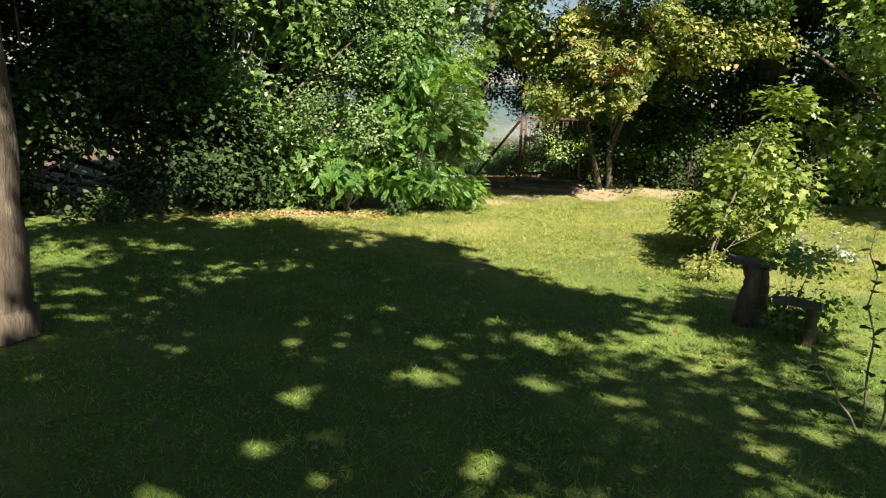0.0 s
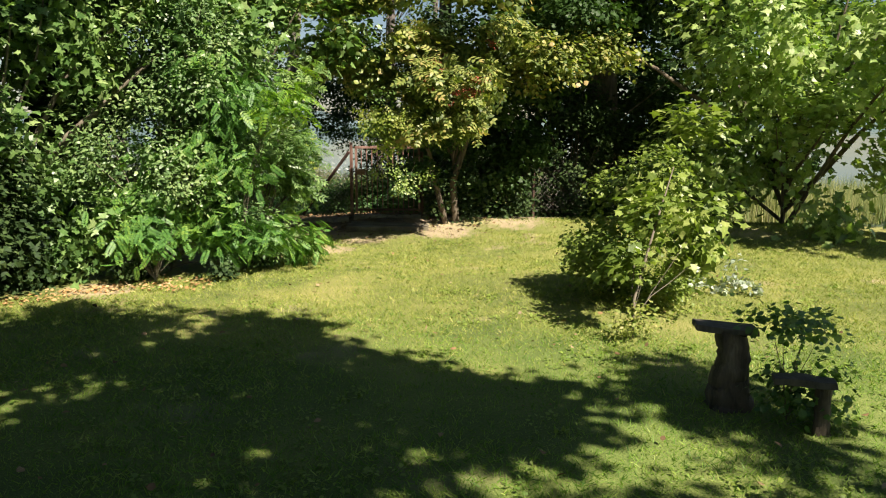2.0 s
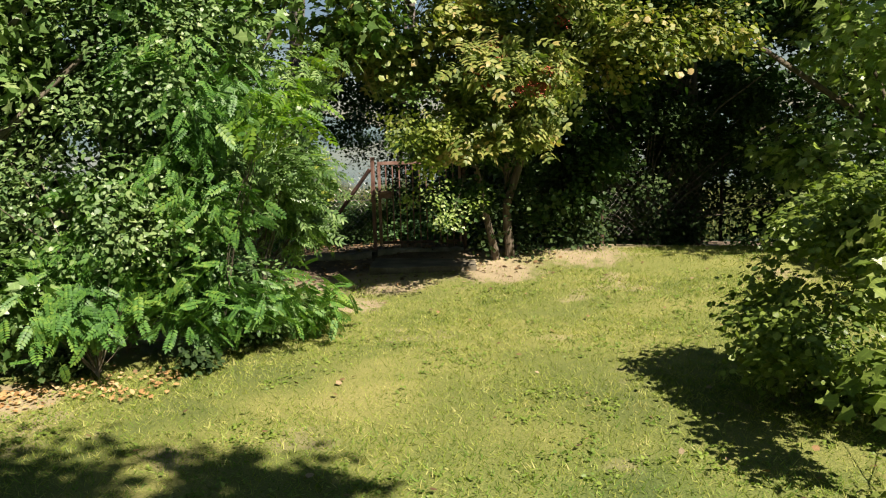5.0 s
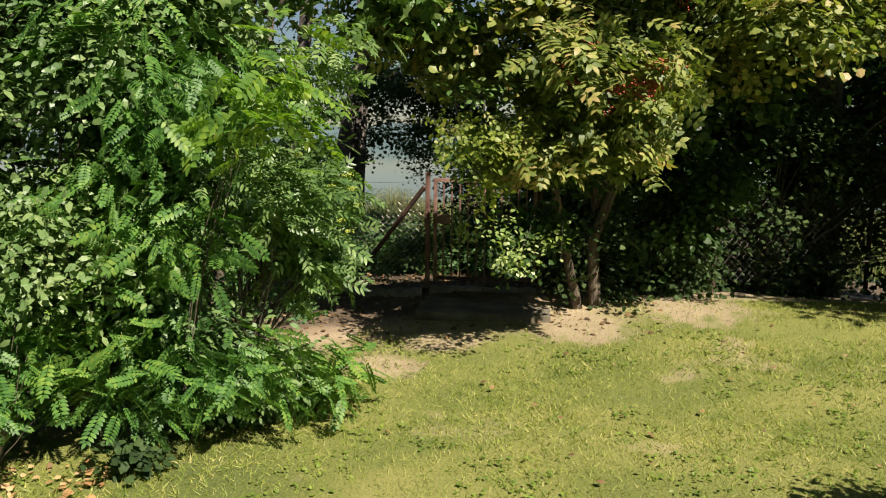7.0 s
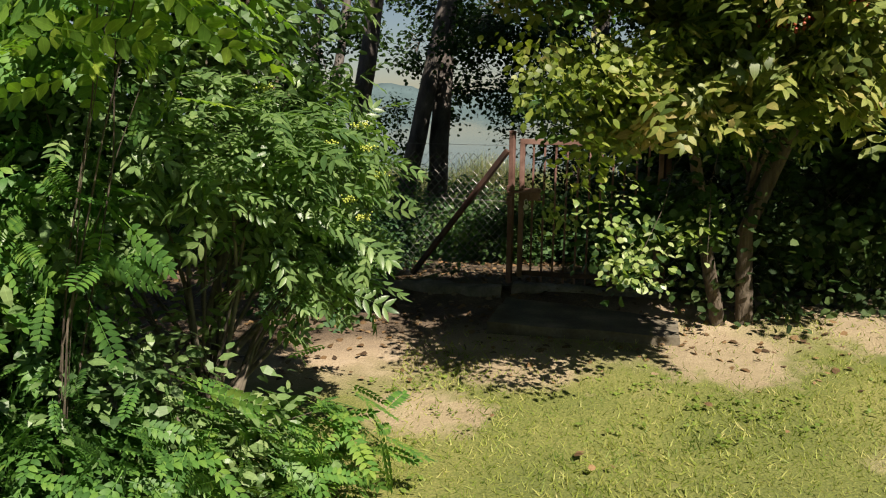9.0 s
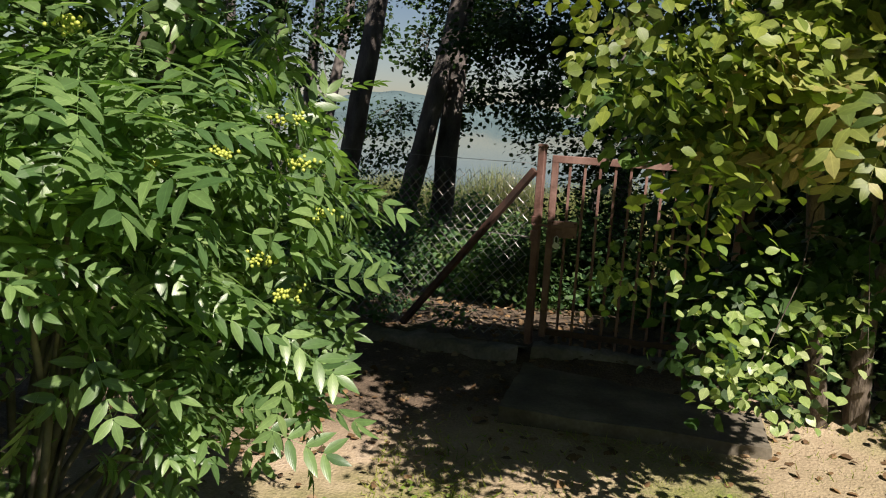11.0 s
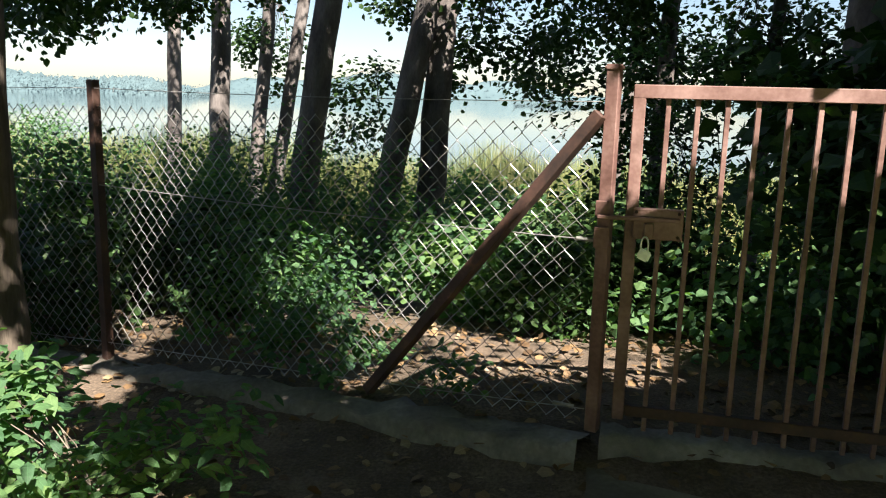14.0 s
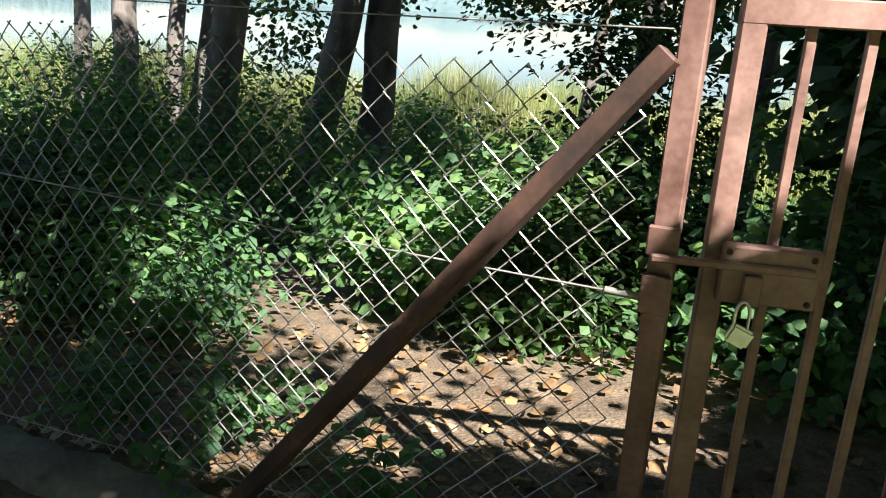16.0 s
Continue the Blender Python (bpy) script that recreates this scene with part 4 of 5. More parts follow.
    # boughs that close it overhead and a lining, added to shade fence and gate
    foliage(e, [(2.7, 13.95, 3.9, 0.7, 0.8, 0.25), (1.9, 14.3, 3.9, 0.7, 0.8, 0.25), (1.1, 14.7, 3.9, 0.7, 0.8, 0.25), (0.3, 15.1, 3.9, 0.7, 0.8, 0.25), (-0.6, 15.5, 3.9, 0.7, 0.8, 0.25), (-1.5, 15.9, 4.0, 0.8, 0.8, 0.3), (0.6, 16.2, 4.1, 1.4, 0.6, 0.3)], 1300, 12, 0.16, FAR_BLADE, 0.11, ELDER, 27, name="fence_shade_foliage", shell=0.95)
    foliage(e, [(1.3, 14.4, 2.9, 1.0, 0.5, 0.25), (2.5, 14.6, 2.65, 1.1, 0.5, 0.4), (0.3, 14.9, 3.0, 0.8, 0.5, 0.25), (3.4, 14.7, 2.8, 0.8, 0.5, 0.4), (4.0, 14.3, 2.85, 0.8, 0.45, 0.35), (4.8, 14.7, 3.1, 0.8, 0.5, 0.4)], 900, 12, 0.14, BROAD, 0.08, ELDER, 44, name="crown_lining", shell=0.95)
    foliage(e, [(1.27, 13.72, 1.9, 0.16, 0.14, 0.35), (1.37, 13.7, 1.45, 0.13, 0.12, 0.3), (1.55, 13.85, 1.75, 0.2, 0.2, 0.4), (1.9, 13.95, 2.1, 0.3, 0.25, 0.4), (1.2, 14.0, 2.1, 0.25, 0.18, 0.28)], 120, 8, 0.1, ROUND_FINE, 0.046, HAZEL, 22, name="side_foliage", droop=0.6, face=2.2)
    foliage(e, [(1.35, 14.3, 2.05, 0.3, 0.25, 0.35), (1.75, 14.4, 1.7, 0.3, 0.25, 0.5), (1.3, 14.5, 2.45, 0.45, 0.3, 0.2), (1.95, 14.7, 1.6, 0.3, 0.25, 0.6), (2.4, 14.9, 1.7, 0.35, 0.3, 0.6)], 270, 9, 0.12, ROUND_FINE, 0.058, MAPLE, 25, name="hanging_foliage", shell=0.9)
    # curtain and skirt: shade put into the leaf tone by dark materials
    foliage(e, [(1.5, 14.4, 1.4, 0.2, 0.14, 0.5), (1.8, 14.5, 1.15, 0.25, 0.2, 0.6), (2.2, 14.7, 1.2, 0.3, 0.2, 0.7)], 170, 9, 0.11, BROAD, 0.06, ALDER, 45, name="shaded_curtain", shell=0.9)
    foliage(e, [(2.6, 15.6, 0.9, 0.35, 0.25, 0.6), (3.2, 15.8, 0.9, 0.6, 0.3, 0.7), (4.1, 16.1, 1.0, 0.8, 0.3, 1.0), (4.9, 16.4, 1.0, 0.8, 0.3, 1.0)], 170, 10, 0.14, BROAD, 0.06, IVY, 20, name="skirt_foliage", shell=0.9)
    # unseen bough added to shade the growth below
    foliage(e, [(4.7, 14.3, 3.7, 1.0, 0.6, 0.3)], 160, 9, 0.15, FAR_BLADE, 0.1, ALDER, 19, name="shade_bough", shell=0.9)
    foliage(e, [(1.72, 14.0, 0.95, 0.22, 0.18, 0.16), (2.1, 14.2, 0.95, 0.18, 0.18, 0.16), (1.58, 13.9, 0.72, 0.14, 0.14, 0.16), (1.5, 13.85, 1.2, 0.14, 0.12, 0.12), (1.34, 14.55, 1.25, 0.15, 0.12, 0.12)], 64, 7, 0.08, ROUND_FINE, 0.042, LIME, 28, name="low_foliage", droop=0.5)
    # upper bough added to shade the ground behind the gate
    foliage(e, [(2.7, 16.0, 3.5, 1.2, 0.6, 0.5)], 160, 12, 0.13, BROAD, 0.075, IVY, 26, name="shading_foliage", shell=0.9)
    # low leaves coloured dark in place of the shade under the crown
    foliage(e, [(2.9, 15.9, 0.45, 0.8, 0.3, 0.45), (3.9, 16.3, 0.5, 1.0, 0.35, 0.5)], 90, 9, 0.12, BROAD, 0.07, IVY, 29, name="shade_growth", shell=0.9)
    rng = np.random.default_rng(21)
    limbs(e, (2.8, 15.75, 0.9), c[rng.choice(len(c), 12, replace=False)], 0.022, BARK, 21, sag=0.5, fork=0.6)
    limbs(e, (2.3, 14.7, 2.1), np.array([(1.6, 13.95, 1.5), (1.75, 14.1, 0.95), (1.5, 13.9, 2.0), (2.15, 14.2, 0.95), (1.85, 13.9, 1.9)]), 0.0055, BARK, 24, name="twig", sag=0.12)
    stem(e, [(2.9, 15.85, -0.03), (2.8, 15.7, 0.9), (3.15, 15.35, 2.2), (3.3, 15.1, 3.2)], [0.07, 0.055, 0.04, 0.02], BARK)
    stem(e, [(2.75, 15.9, -0.03), (2.5, 15.6, 0.8), (2.2, 15.1, 1.8), (1.9, 14.7, 2.7)], [0.055, 0.045, 0.032, 0.018], BARK, 10, 0.06, 2)
    heads = c[(d[:, 1] < -0.35) & (c[:, 2] > 2.2) & (c[:, 0] < 3.2)][::4][:24]
    ico = bmesh.new()
    bmesh.ops.create_icosphere(ico, subdivisions=1, radius=1)
    iv = np.array([v.co[:] for v in ico.verts])
    jf = np.array([[v.index for v in f.verts] for f in ico.faces])
    ico.free()

    def berries(parent, centres, per, spread, size, mat, name, label):
        pos = (centres[:, None] + rng.normal(size=(len(centres), per, 3)) * spread * np.array([1, 1, 0.45])).reshape(-1, 3)
        v = (pos[:, None] + iv[None] * size).reshape(-1, 3)
        f = (jf[None] + (np.arange(len(pos)) * len(iv))[:, None, None]).reshape(-1, 3)
        return tagged(mesh_object(name, v, f, mat, parent, label, smooth=True), kind="stuff")

    berries(e, heads + np.array([0, -0.1, -0.05]), 56, 0.055, 0.01, BERRY_RED, "berry_head", "drooping heads of small dark red berries")
    ash = bpy.data.objects["ash_bush"]
    berries(ash, np.array([(0.47, 13.34, 1.48), (0.43, 13.34, 1.6), (0.4, 13.32, 1.7), (0.36, 13.28, 1.38), (0.42, 13.3, 1.3), (0.3, 13.2, 1.62), (0.2, 13.05, 1.6), (0.1, 12.95, 1.85)]), 46, 0.017, 0.0048, BERRY_GREEN, "berry_cluster", "clusters of small yellow-green berries")

    # right side of the lawn
    shrub("hazel_bush", "rounded sunlit yellow-green bush on the lawn", "bush",
          [(3.55, 10.3, 0.5, 0.5, 0.45, 0.5), (3.8, 10.5, 0.95, 0.48, 0.45, 0.5), (3.9, 10.3, 1.3, 0.34, 0.34, 0.3), (3.4, 10.25, 0.25, 0.45, 0.4, 0.22), (3.9, 10.1, 0.3, 0.4, 0.4, 0.28)], 820, 13, 0.09, BROAD, 0.055, BUSH, 31, (3.6, 10.4, 0), 0.008, 12)
    shrub("young_maple", "slender young maple with pale broad leaves on the lawn", "tree",
          [(3.4, 8.9, 0.85, 0.3, 0.3, 0.32), (3.65, 9.1, 1.3, 0.34, 0.34, 0.36), (3.15, 8.85, 0.5, 0.22, 0.22, 0.26), (3.9, 9.35, 0.85, 0.38, 0.36, 0.4), (3.95, 9.35, 1.65, 0.26, 0.26, 0.32)], 230, 7, 0.11, MAPLE_LEAF, 0.095, BUSH, 32, (3.08, 8.75, 0), 0.004, 5, face=2.2)
    stem(bpy.data.objects["young_maple"], [(3.08, 8.72, -0.02), (3.1, 8.74, 0.35), (3.3, 8.85, 0.9), (3.6, 9.1, 1.5)], [0.016, 0.014, 0.012, 0.006], TWIG, 7)
    shrub("silver_plant", "low pale silver-leaved plant beside the bush", "plant",
          [(4.75, 10.1, 0.18, 0.5, 0.35, 0.22), (5.3, 10.5, 0.15, 0.4, 0.35, 0.2)], 80, 8, 0.06, BROAD, 0.06, SILVER, 33)
    shrub("tall_weeds", "dry tall grass and weeds at the sapling's foot", "weeds",
          [(3.1, 8.8, 0.1, 0.25, 0.25, 0.2), (3.5, 9.5, 0.12, 0.5, 0.4, 0.22)], 160, 8, 0.07, OVAL, 0.05, GRASS, 34)
    # maple and lime foliage closing the right side
    shrub("lime_tree", "large sunlit broad-leaved tree hanging low over the lawn", "tree",
          [(7.6, 14.6, 2.6, 1.6, 1.5, 1.7), (8.6, 13.4, 3.6, 2.0, 1.8, 2.0), (9.2, 11.6, 2.2, 1.5, 1.8, 1.6), (7.7, 16.0, 3.6, 1.1, 1.3, 1.6), (8.2, 14.6, 6.0, 2.0, 1.7, 1.2), (5.9, 14.9, 5.6, 1.5, 1.2, 0.6), (4.5, 15.7, 4.6, 1.3, 1.0, 0.6), (8.5, 13.6, 1.2, 1.7, 0.9, 1.2), (7.0, 14.9, 1.1, 1.1, 0.7, 1.1)], 1900, 9, 0.2, MAPLE_LEAF, 0.145, LIME, 35, (8.4, 14.6, 0), 0.05, 12, bark=BARK, face=2.4)
    # unseen boughs added to shade the far right edge of the lawn
    foliage(bpy.data.objects["lime_tree"], [(5.9, 14.9, 5.5, 1.5, 1.2, 0.6), (4.5, 15.6, 4.7, 1.3, 1.0, 0.6), (7.4, 15.4, 5.0, 1.6, 1.2, 0.8), (5.7, 14.9, 5.1, 1.6, 1.0, 0.6), (7.3, 15.6, 5.6, 1.6, 1.0, 0.7)], 1300, 15, 0.18, FAR_BLADE, 0.12, ALDER, 43, shell=0.9, name="shade_crown")
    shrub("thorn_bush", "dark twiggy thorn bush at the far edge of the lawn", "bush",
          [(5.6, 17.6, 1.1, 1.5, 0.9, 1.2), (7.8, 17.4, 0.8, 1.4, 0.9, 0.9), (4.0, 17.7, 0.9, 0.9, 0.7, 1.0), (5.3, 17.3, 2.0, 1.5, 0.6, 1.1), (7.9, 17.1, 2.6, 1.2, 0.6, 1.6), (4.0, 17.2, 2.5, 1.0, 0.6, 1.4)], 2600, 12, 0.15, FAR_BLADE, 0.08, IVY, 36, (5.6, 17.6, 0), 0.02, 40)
    shrub("bramble", "low bramble and ivy under the trees", "ground cover",
          [(3.2, 16.7, 0.15, 0.8, 0.4, 0.3), (5.2, 17.2, 0.15, 1.2, 0.4, 0.3), (8.0, 16.8, 0.2, 1.6, 0.5, 0.35), (2.5, 16.3, 0.2, 0.4, 0.3, 0.25)], 380, 9, 0.09, BROAD, 0.06, ALDER, 37)
    shrub("dark_thicket", "tall dark shrubs closing the far side of the garden", "hedge",
          [(3.6, 18.9, 1.7, 1.3, 0.8, 1.7), (5.6, 19.2, 2.2, 1.6, 0.9, 2.2), (8.0, 19.0, 2.4, 2.0, 1.0, 2.4), (11.0, 18.0, 2.6, 2.4, 1.4, 2.6), (6.2, 19.0, 4.6, 2.2, 1.0, 1.4), (9.5, 19.5, 5, 2.4, 1.0, 1.6), (2.9, 17.7, 0.9, 0.7, 0.5, 0.9), (7.0, 20.5, 3.5, 3.5, 0.9, 3.5), (12.5, 19.5, 3.8, 3.0, 1.2, 3.8)], 3000, 14, 0.22, FAR_BLADE, 0.165, ALDER, 39, (5.6, 19.2, 0), 0.04, 24, shell=0.9)
    # unseen tall planting on the garden's other sides, added to cut sky light
    for k, blobs in enumerate(([(-11, 2, 3.5, 2.0, 4.5, 3.6), (-11, -5, 4, 2.0, 4.5, 4)], [(12.5, 7, 4, 2.0, 4.5, 4), (12.5, -1, 4, 2.0, 5, 4)], [(-5, -10, 4, 5, 2, 4), (5, -10, 4, 5, 2, 4)])):
        shrub("sky_block_hedge", "unseen tall hedge added to hold back sky light", "hedge", blobs, 900, 12, 0.35, FAR_BLADE, 0.28, ALDER, 140 + k, tuple(blobs[0][:2]) + (0,), 0.06, 10, group="hedges round the garden", shell=0.9)
    # twiggy suckers by the stump and at the lawn's near corner
    shrub("stump_suckers", "dark leafy suckers growing round the old stump", "plant",
          [(3.15, 6.65, 0.42, 0.2, 0.2, 0.42), (3.35, 6.5, 0.38, 0.28, 0.22, 0.36), (3.25, 6.75, 0.85, 0.09, 0.09, 0.25)], 230, 4, 0.07, BROAD, 0.05, MAPLE, 38, (3.2, 6.6, 0), 0.004, 16)
    s = thing("elm_sucker", "thin dark sapling with a few rounded leaves", "plant")
    rng = np.random.default_rng(8)
    for foot, top, count in (((3.02, 4.75, 0), (2.98, 4.85, 1.17), 16), ((3.1, 4.72, 0), (3.2, 4.8, 0.8), 8), ((2.95, 4.65, 0), (2.65, 4.7, 0.5), 6)):
        pts = bent(foot, top, 0.02, 0.02, 9, int(foot[0] * 100))
        v, f = tube(pts, np.linspace(0.008, 0.003, 9), 6)
        mesh_object("shoot", v, f, TWIG, s, smooth=True)
        u = np.linspace(0.2, 1, count)
        q = np.stack([np.interp(u, np.linspace(0, 1, 9), pts[:, i]) for i in range(3)], -1)
        leaves("foliage", BROAD, q, rng.normal(size=(count, 3)) * (1, 1, 0.4), np.array([0, 0, 1]) + 0.5 * rng.normal(size=(count, 3)), 0.07 + 0.03 * rng.random(count), IVY, s)


planting()


def old_stump():
    t = thing("stump_bench", "old tapered tree stump with weathered seat planks", "bench")
    stem(t, [(3.02, 6.97, -0.03), (3.02, 6.97, 0.12), (3.03, 6.98, 0.3), (3.03, 7.0, 0.51)], [0.16, 0.135, 0.11, 0.1], BARK, 14, 0.08, 4, "stump", "dark tapered stump")

    def plank(name, centre, size, rot):
        bm = bmesh.new()
        box(bm, size, Matrix.Translation(centre) @ rot)
        bmesh.ops.subdivide_edges(bm, edges=bm.edges[:], cuts=3, use_grid_fill=True)
        bevelled(bm, 0.004)
        for v in bm.verts:
            v.co += Vector((noise.noise(v.co * 9), noise.noise(v.co * 9 + Vector((3, 0, 0))), noise.noise(v.co * 7))) * 0.012
        part(name, bm, OLD_WOOD, t, "grey cracked plank")

    plank("plank", (3.0, 7.04, 0.53), (0.4, 0.2, 0.04), Matrix.Rotation(radians(-20), 4, "Z") @ Matrix.Rotation(radians(4), 4, "Y"))
    plank("plank", (3.2, 6.45, 0.335), (0.36, 0.14, 0.045), Matrix.Rotation(radians(-28), 4, "Z"))
    stem(t, [(3.31, 6.40, -0.03), (3.3, 6.40, 0.16), (3.3, 6.4, 0.315)], [0.05, 0.045, 0.045], BARK, 9, 0.08, 6, "leg")


old_stump()


# ---------------------------------------------------------------- trees
def big_tree(name, label, pts, radii, blobs, clumps, per, spread, shape, size, mat, seed, bark=BARK, branches=16, **kw):
    t = thing(name, label, "tree")
    stem(t, pts, radii, bark, 16, 0.05, seed)
    c, d = foliage(t, blobs, clumps, per, spread, shape, size, mat, seed, **kw)
    rng = np.random.default_rng(seed)
    top = np.asarray(pts[-1], float)
    if branches:
        limbs(t, top - np.array([0, 0, 0.6]), c[rng.choice(len(c), branches, replace=False)], radii[-1] * 0.6, bark, seed, sides=6)
    return t


big_tree("shade_tree", "large lime tree behind the lawn casting dappled shade", [(4.6, -4.6, -0.05), (4.5, -4.5, 2), (4.2, -4.2, 4.5), (3.6, -3.9, 7)], [0.34, 0.26, 0.22, 0.14],
         [(1.1, -1.2, 6.9, 4.7, 5.8, 1.2), (-0.5, -0.2, 7.6, 3.8, 4.6, 1.2), (2.3, -3.3, 8.3, 3.5, 3.5, 1.4), (4.7, -0.7, 6.6, 2.2, 2.0, 0.7)], 4600, 14, 0.16, FAR_BLADE, 0.15, ALDER, 51, shell=0.9, gap=0.28, grain=4.0)
foliage(bpy.data.objects["shade_tree"], [(-0.3, 4.6, 6.4, 1.9, 1.3, 0.5), (1.3, 3.6, 6.4, 1.7, 1.3, 0.5), (3.0, 2.0, 6.4, 1.8, 1.3, 0.5), (2.4, 4.0, 6.4, 1.0, 0.9, 0.4), (3.6, 3.3, 6.4, 0.9, 0.8, 0.4), (4.6, 2.2, 6.4, 0.9, 0.9, 0.4), (5.8, 1.9, 6.4, 0.8, 0.8, 0.35)], 1550, 15, 0.2, FAR_BLADE, 0.17, ALDER, 57, shell=0.9, gap=0.2, grain=4.2, name="outer_crown")
# crown is unseen, built out to shade the left hedge
big_tree("lawn_tree", "old tree with rough sunlit brown bark on the lawn", [(-2.72, 5.35, -0.05), (-2.68, 5.33, 0.25), (-2.72, 5.36, 1.6), (-2.85, 5.4, 4.6)], [0.36, 0.24, 0.2, 0.17],
         [(-3.9, 6.2, 6.3, 2.0, 2.6, 1.3), (-5.8, 5.0, 7.2, 3.2, 3.4, 1.5), (-6.6, 7.6, 6.0, 3.0, 2.8, 1.8), (-3.6, 7.4, 6.4, 1.5, 1.5, 0.8), (-2.6, 7.0, 6.5, 1.4, 1.3, 0.7), (-4.8, 8.5, 6.2, 1.6, 1.4, 0.8), (-6.8, 7.7, 4.7, 2.4, 1.1, 0.7), (-4.4, 8.7, 4.5, 1.3, 0.9, 0.5)], 3000, 15, 0.25, FAR_BLADE, 0.17, ALDER, 52, shell=0.9)
# further unseen boughs added to shade the left hedge
foliage(bpy.data.objects["lawn_tree"], [(-1.15, 6.5, 7.2, 1.2, 1.3, 0.5), (-2.3, 8.5, 7.2, 1.5, 1.4, 0.5), (-4.1, 6.2, 7.3, 2.2, 2.0, 0.6), (-3.5, 4.6, 7.3, 1.3, 1.2, 0.5), (-4.6, 8.6, 7.4, 1.8, 1.6, 0.6), (-6.0, 5.2, 7.3, 1.7, 1.9, 0.5)], 3100, 14, 0.2, FAR_BLADE, 0.17, ALDER, 58, shell=0.95, name="hedge_shade_crown")
# crown masses over the path are unseen, added to shade the undergrowth
big_tree("oak_tree", "tall dark tree standing behind the lawn", [(6.6, 18.3, -0.4), (6.55, 18.25, 1.5), (6.4, 18.2, 3.4), (6.5, 18.2, 6)], [0.36, 0.3, 0.26, 0.2],
         [(5.0, 17.6, 6.4, 3.2, 2.6, 1.7), (3.0, 18.8, 5.6, 2.6, 2.4, 1.5), (7.5, 18.3, 5.8, 2.6, 2.2, 1.9), (2.0, 17.5, 6.6, 2.2, 2.0, 1.2), (2.4, 15.5, 6.5, 2.2, 1.5, 0.7), (2.4, 18.6, 6.2, 2.2, 1.8, 0.9), (2.0, 16.2, 7.6, 2.6, 1.6, 0.6), (-1.0, 17.2, 7.6, 2.4, 1.8, 0.6), (5.2, 16.8, 8.0, 2.4, 1.6, 0.6), (1.5, 14.3, 7.6, 1.6, 1.1, 0.5), (4.0, 14.2, 7.6, 1.6, 1.1, 0.5), (-0.8, 15.0, 7.6, 1.4, 1.1, 0.5)], 4000, 13, 0.24, FAR_BLADE, 0.16, ALDER, 53, shell=0.9)


# added, unseen crown masses shade the ground beyond the fence
big_tree("slim_tree", "slim dark tree beside the chain-link fence", [(-1.36, 17.0, 0.05), (-1.36, 17.0, 1.2), (-1.3, 17.0, 2.6), (-1.2, 17.1, 4.6)], [0.085, 0.068, 0.06, 0.05],
         [(-1.4, 16.8, 5.4, 1.8, 1.8, 0.8), (-3.6, 16.2, 4.2, 1.8, 1.6, 1.2), (-0.8, 16.0, 6.5, 2.2, 1.6, 0.7), (-3.2, 18.6, 6.6, 2.4, 2.0, 0.8), (0.4, 18.8, 6.8, 2.4, 1.9, 0.8)], 2100, 14, 0.2, FAR_BLADE, 0.115, ALDER, 54, branches=10, shell=0.9)


def eye_line(px, depth):
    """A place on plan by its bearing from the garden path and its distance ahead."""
    a = math.atan((px - 784) / 1397) - radians(3.8)
    return 0.734 + depth * math.tan(a), 13.866 + depth


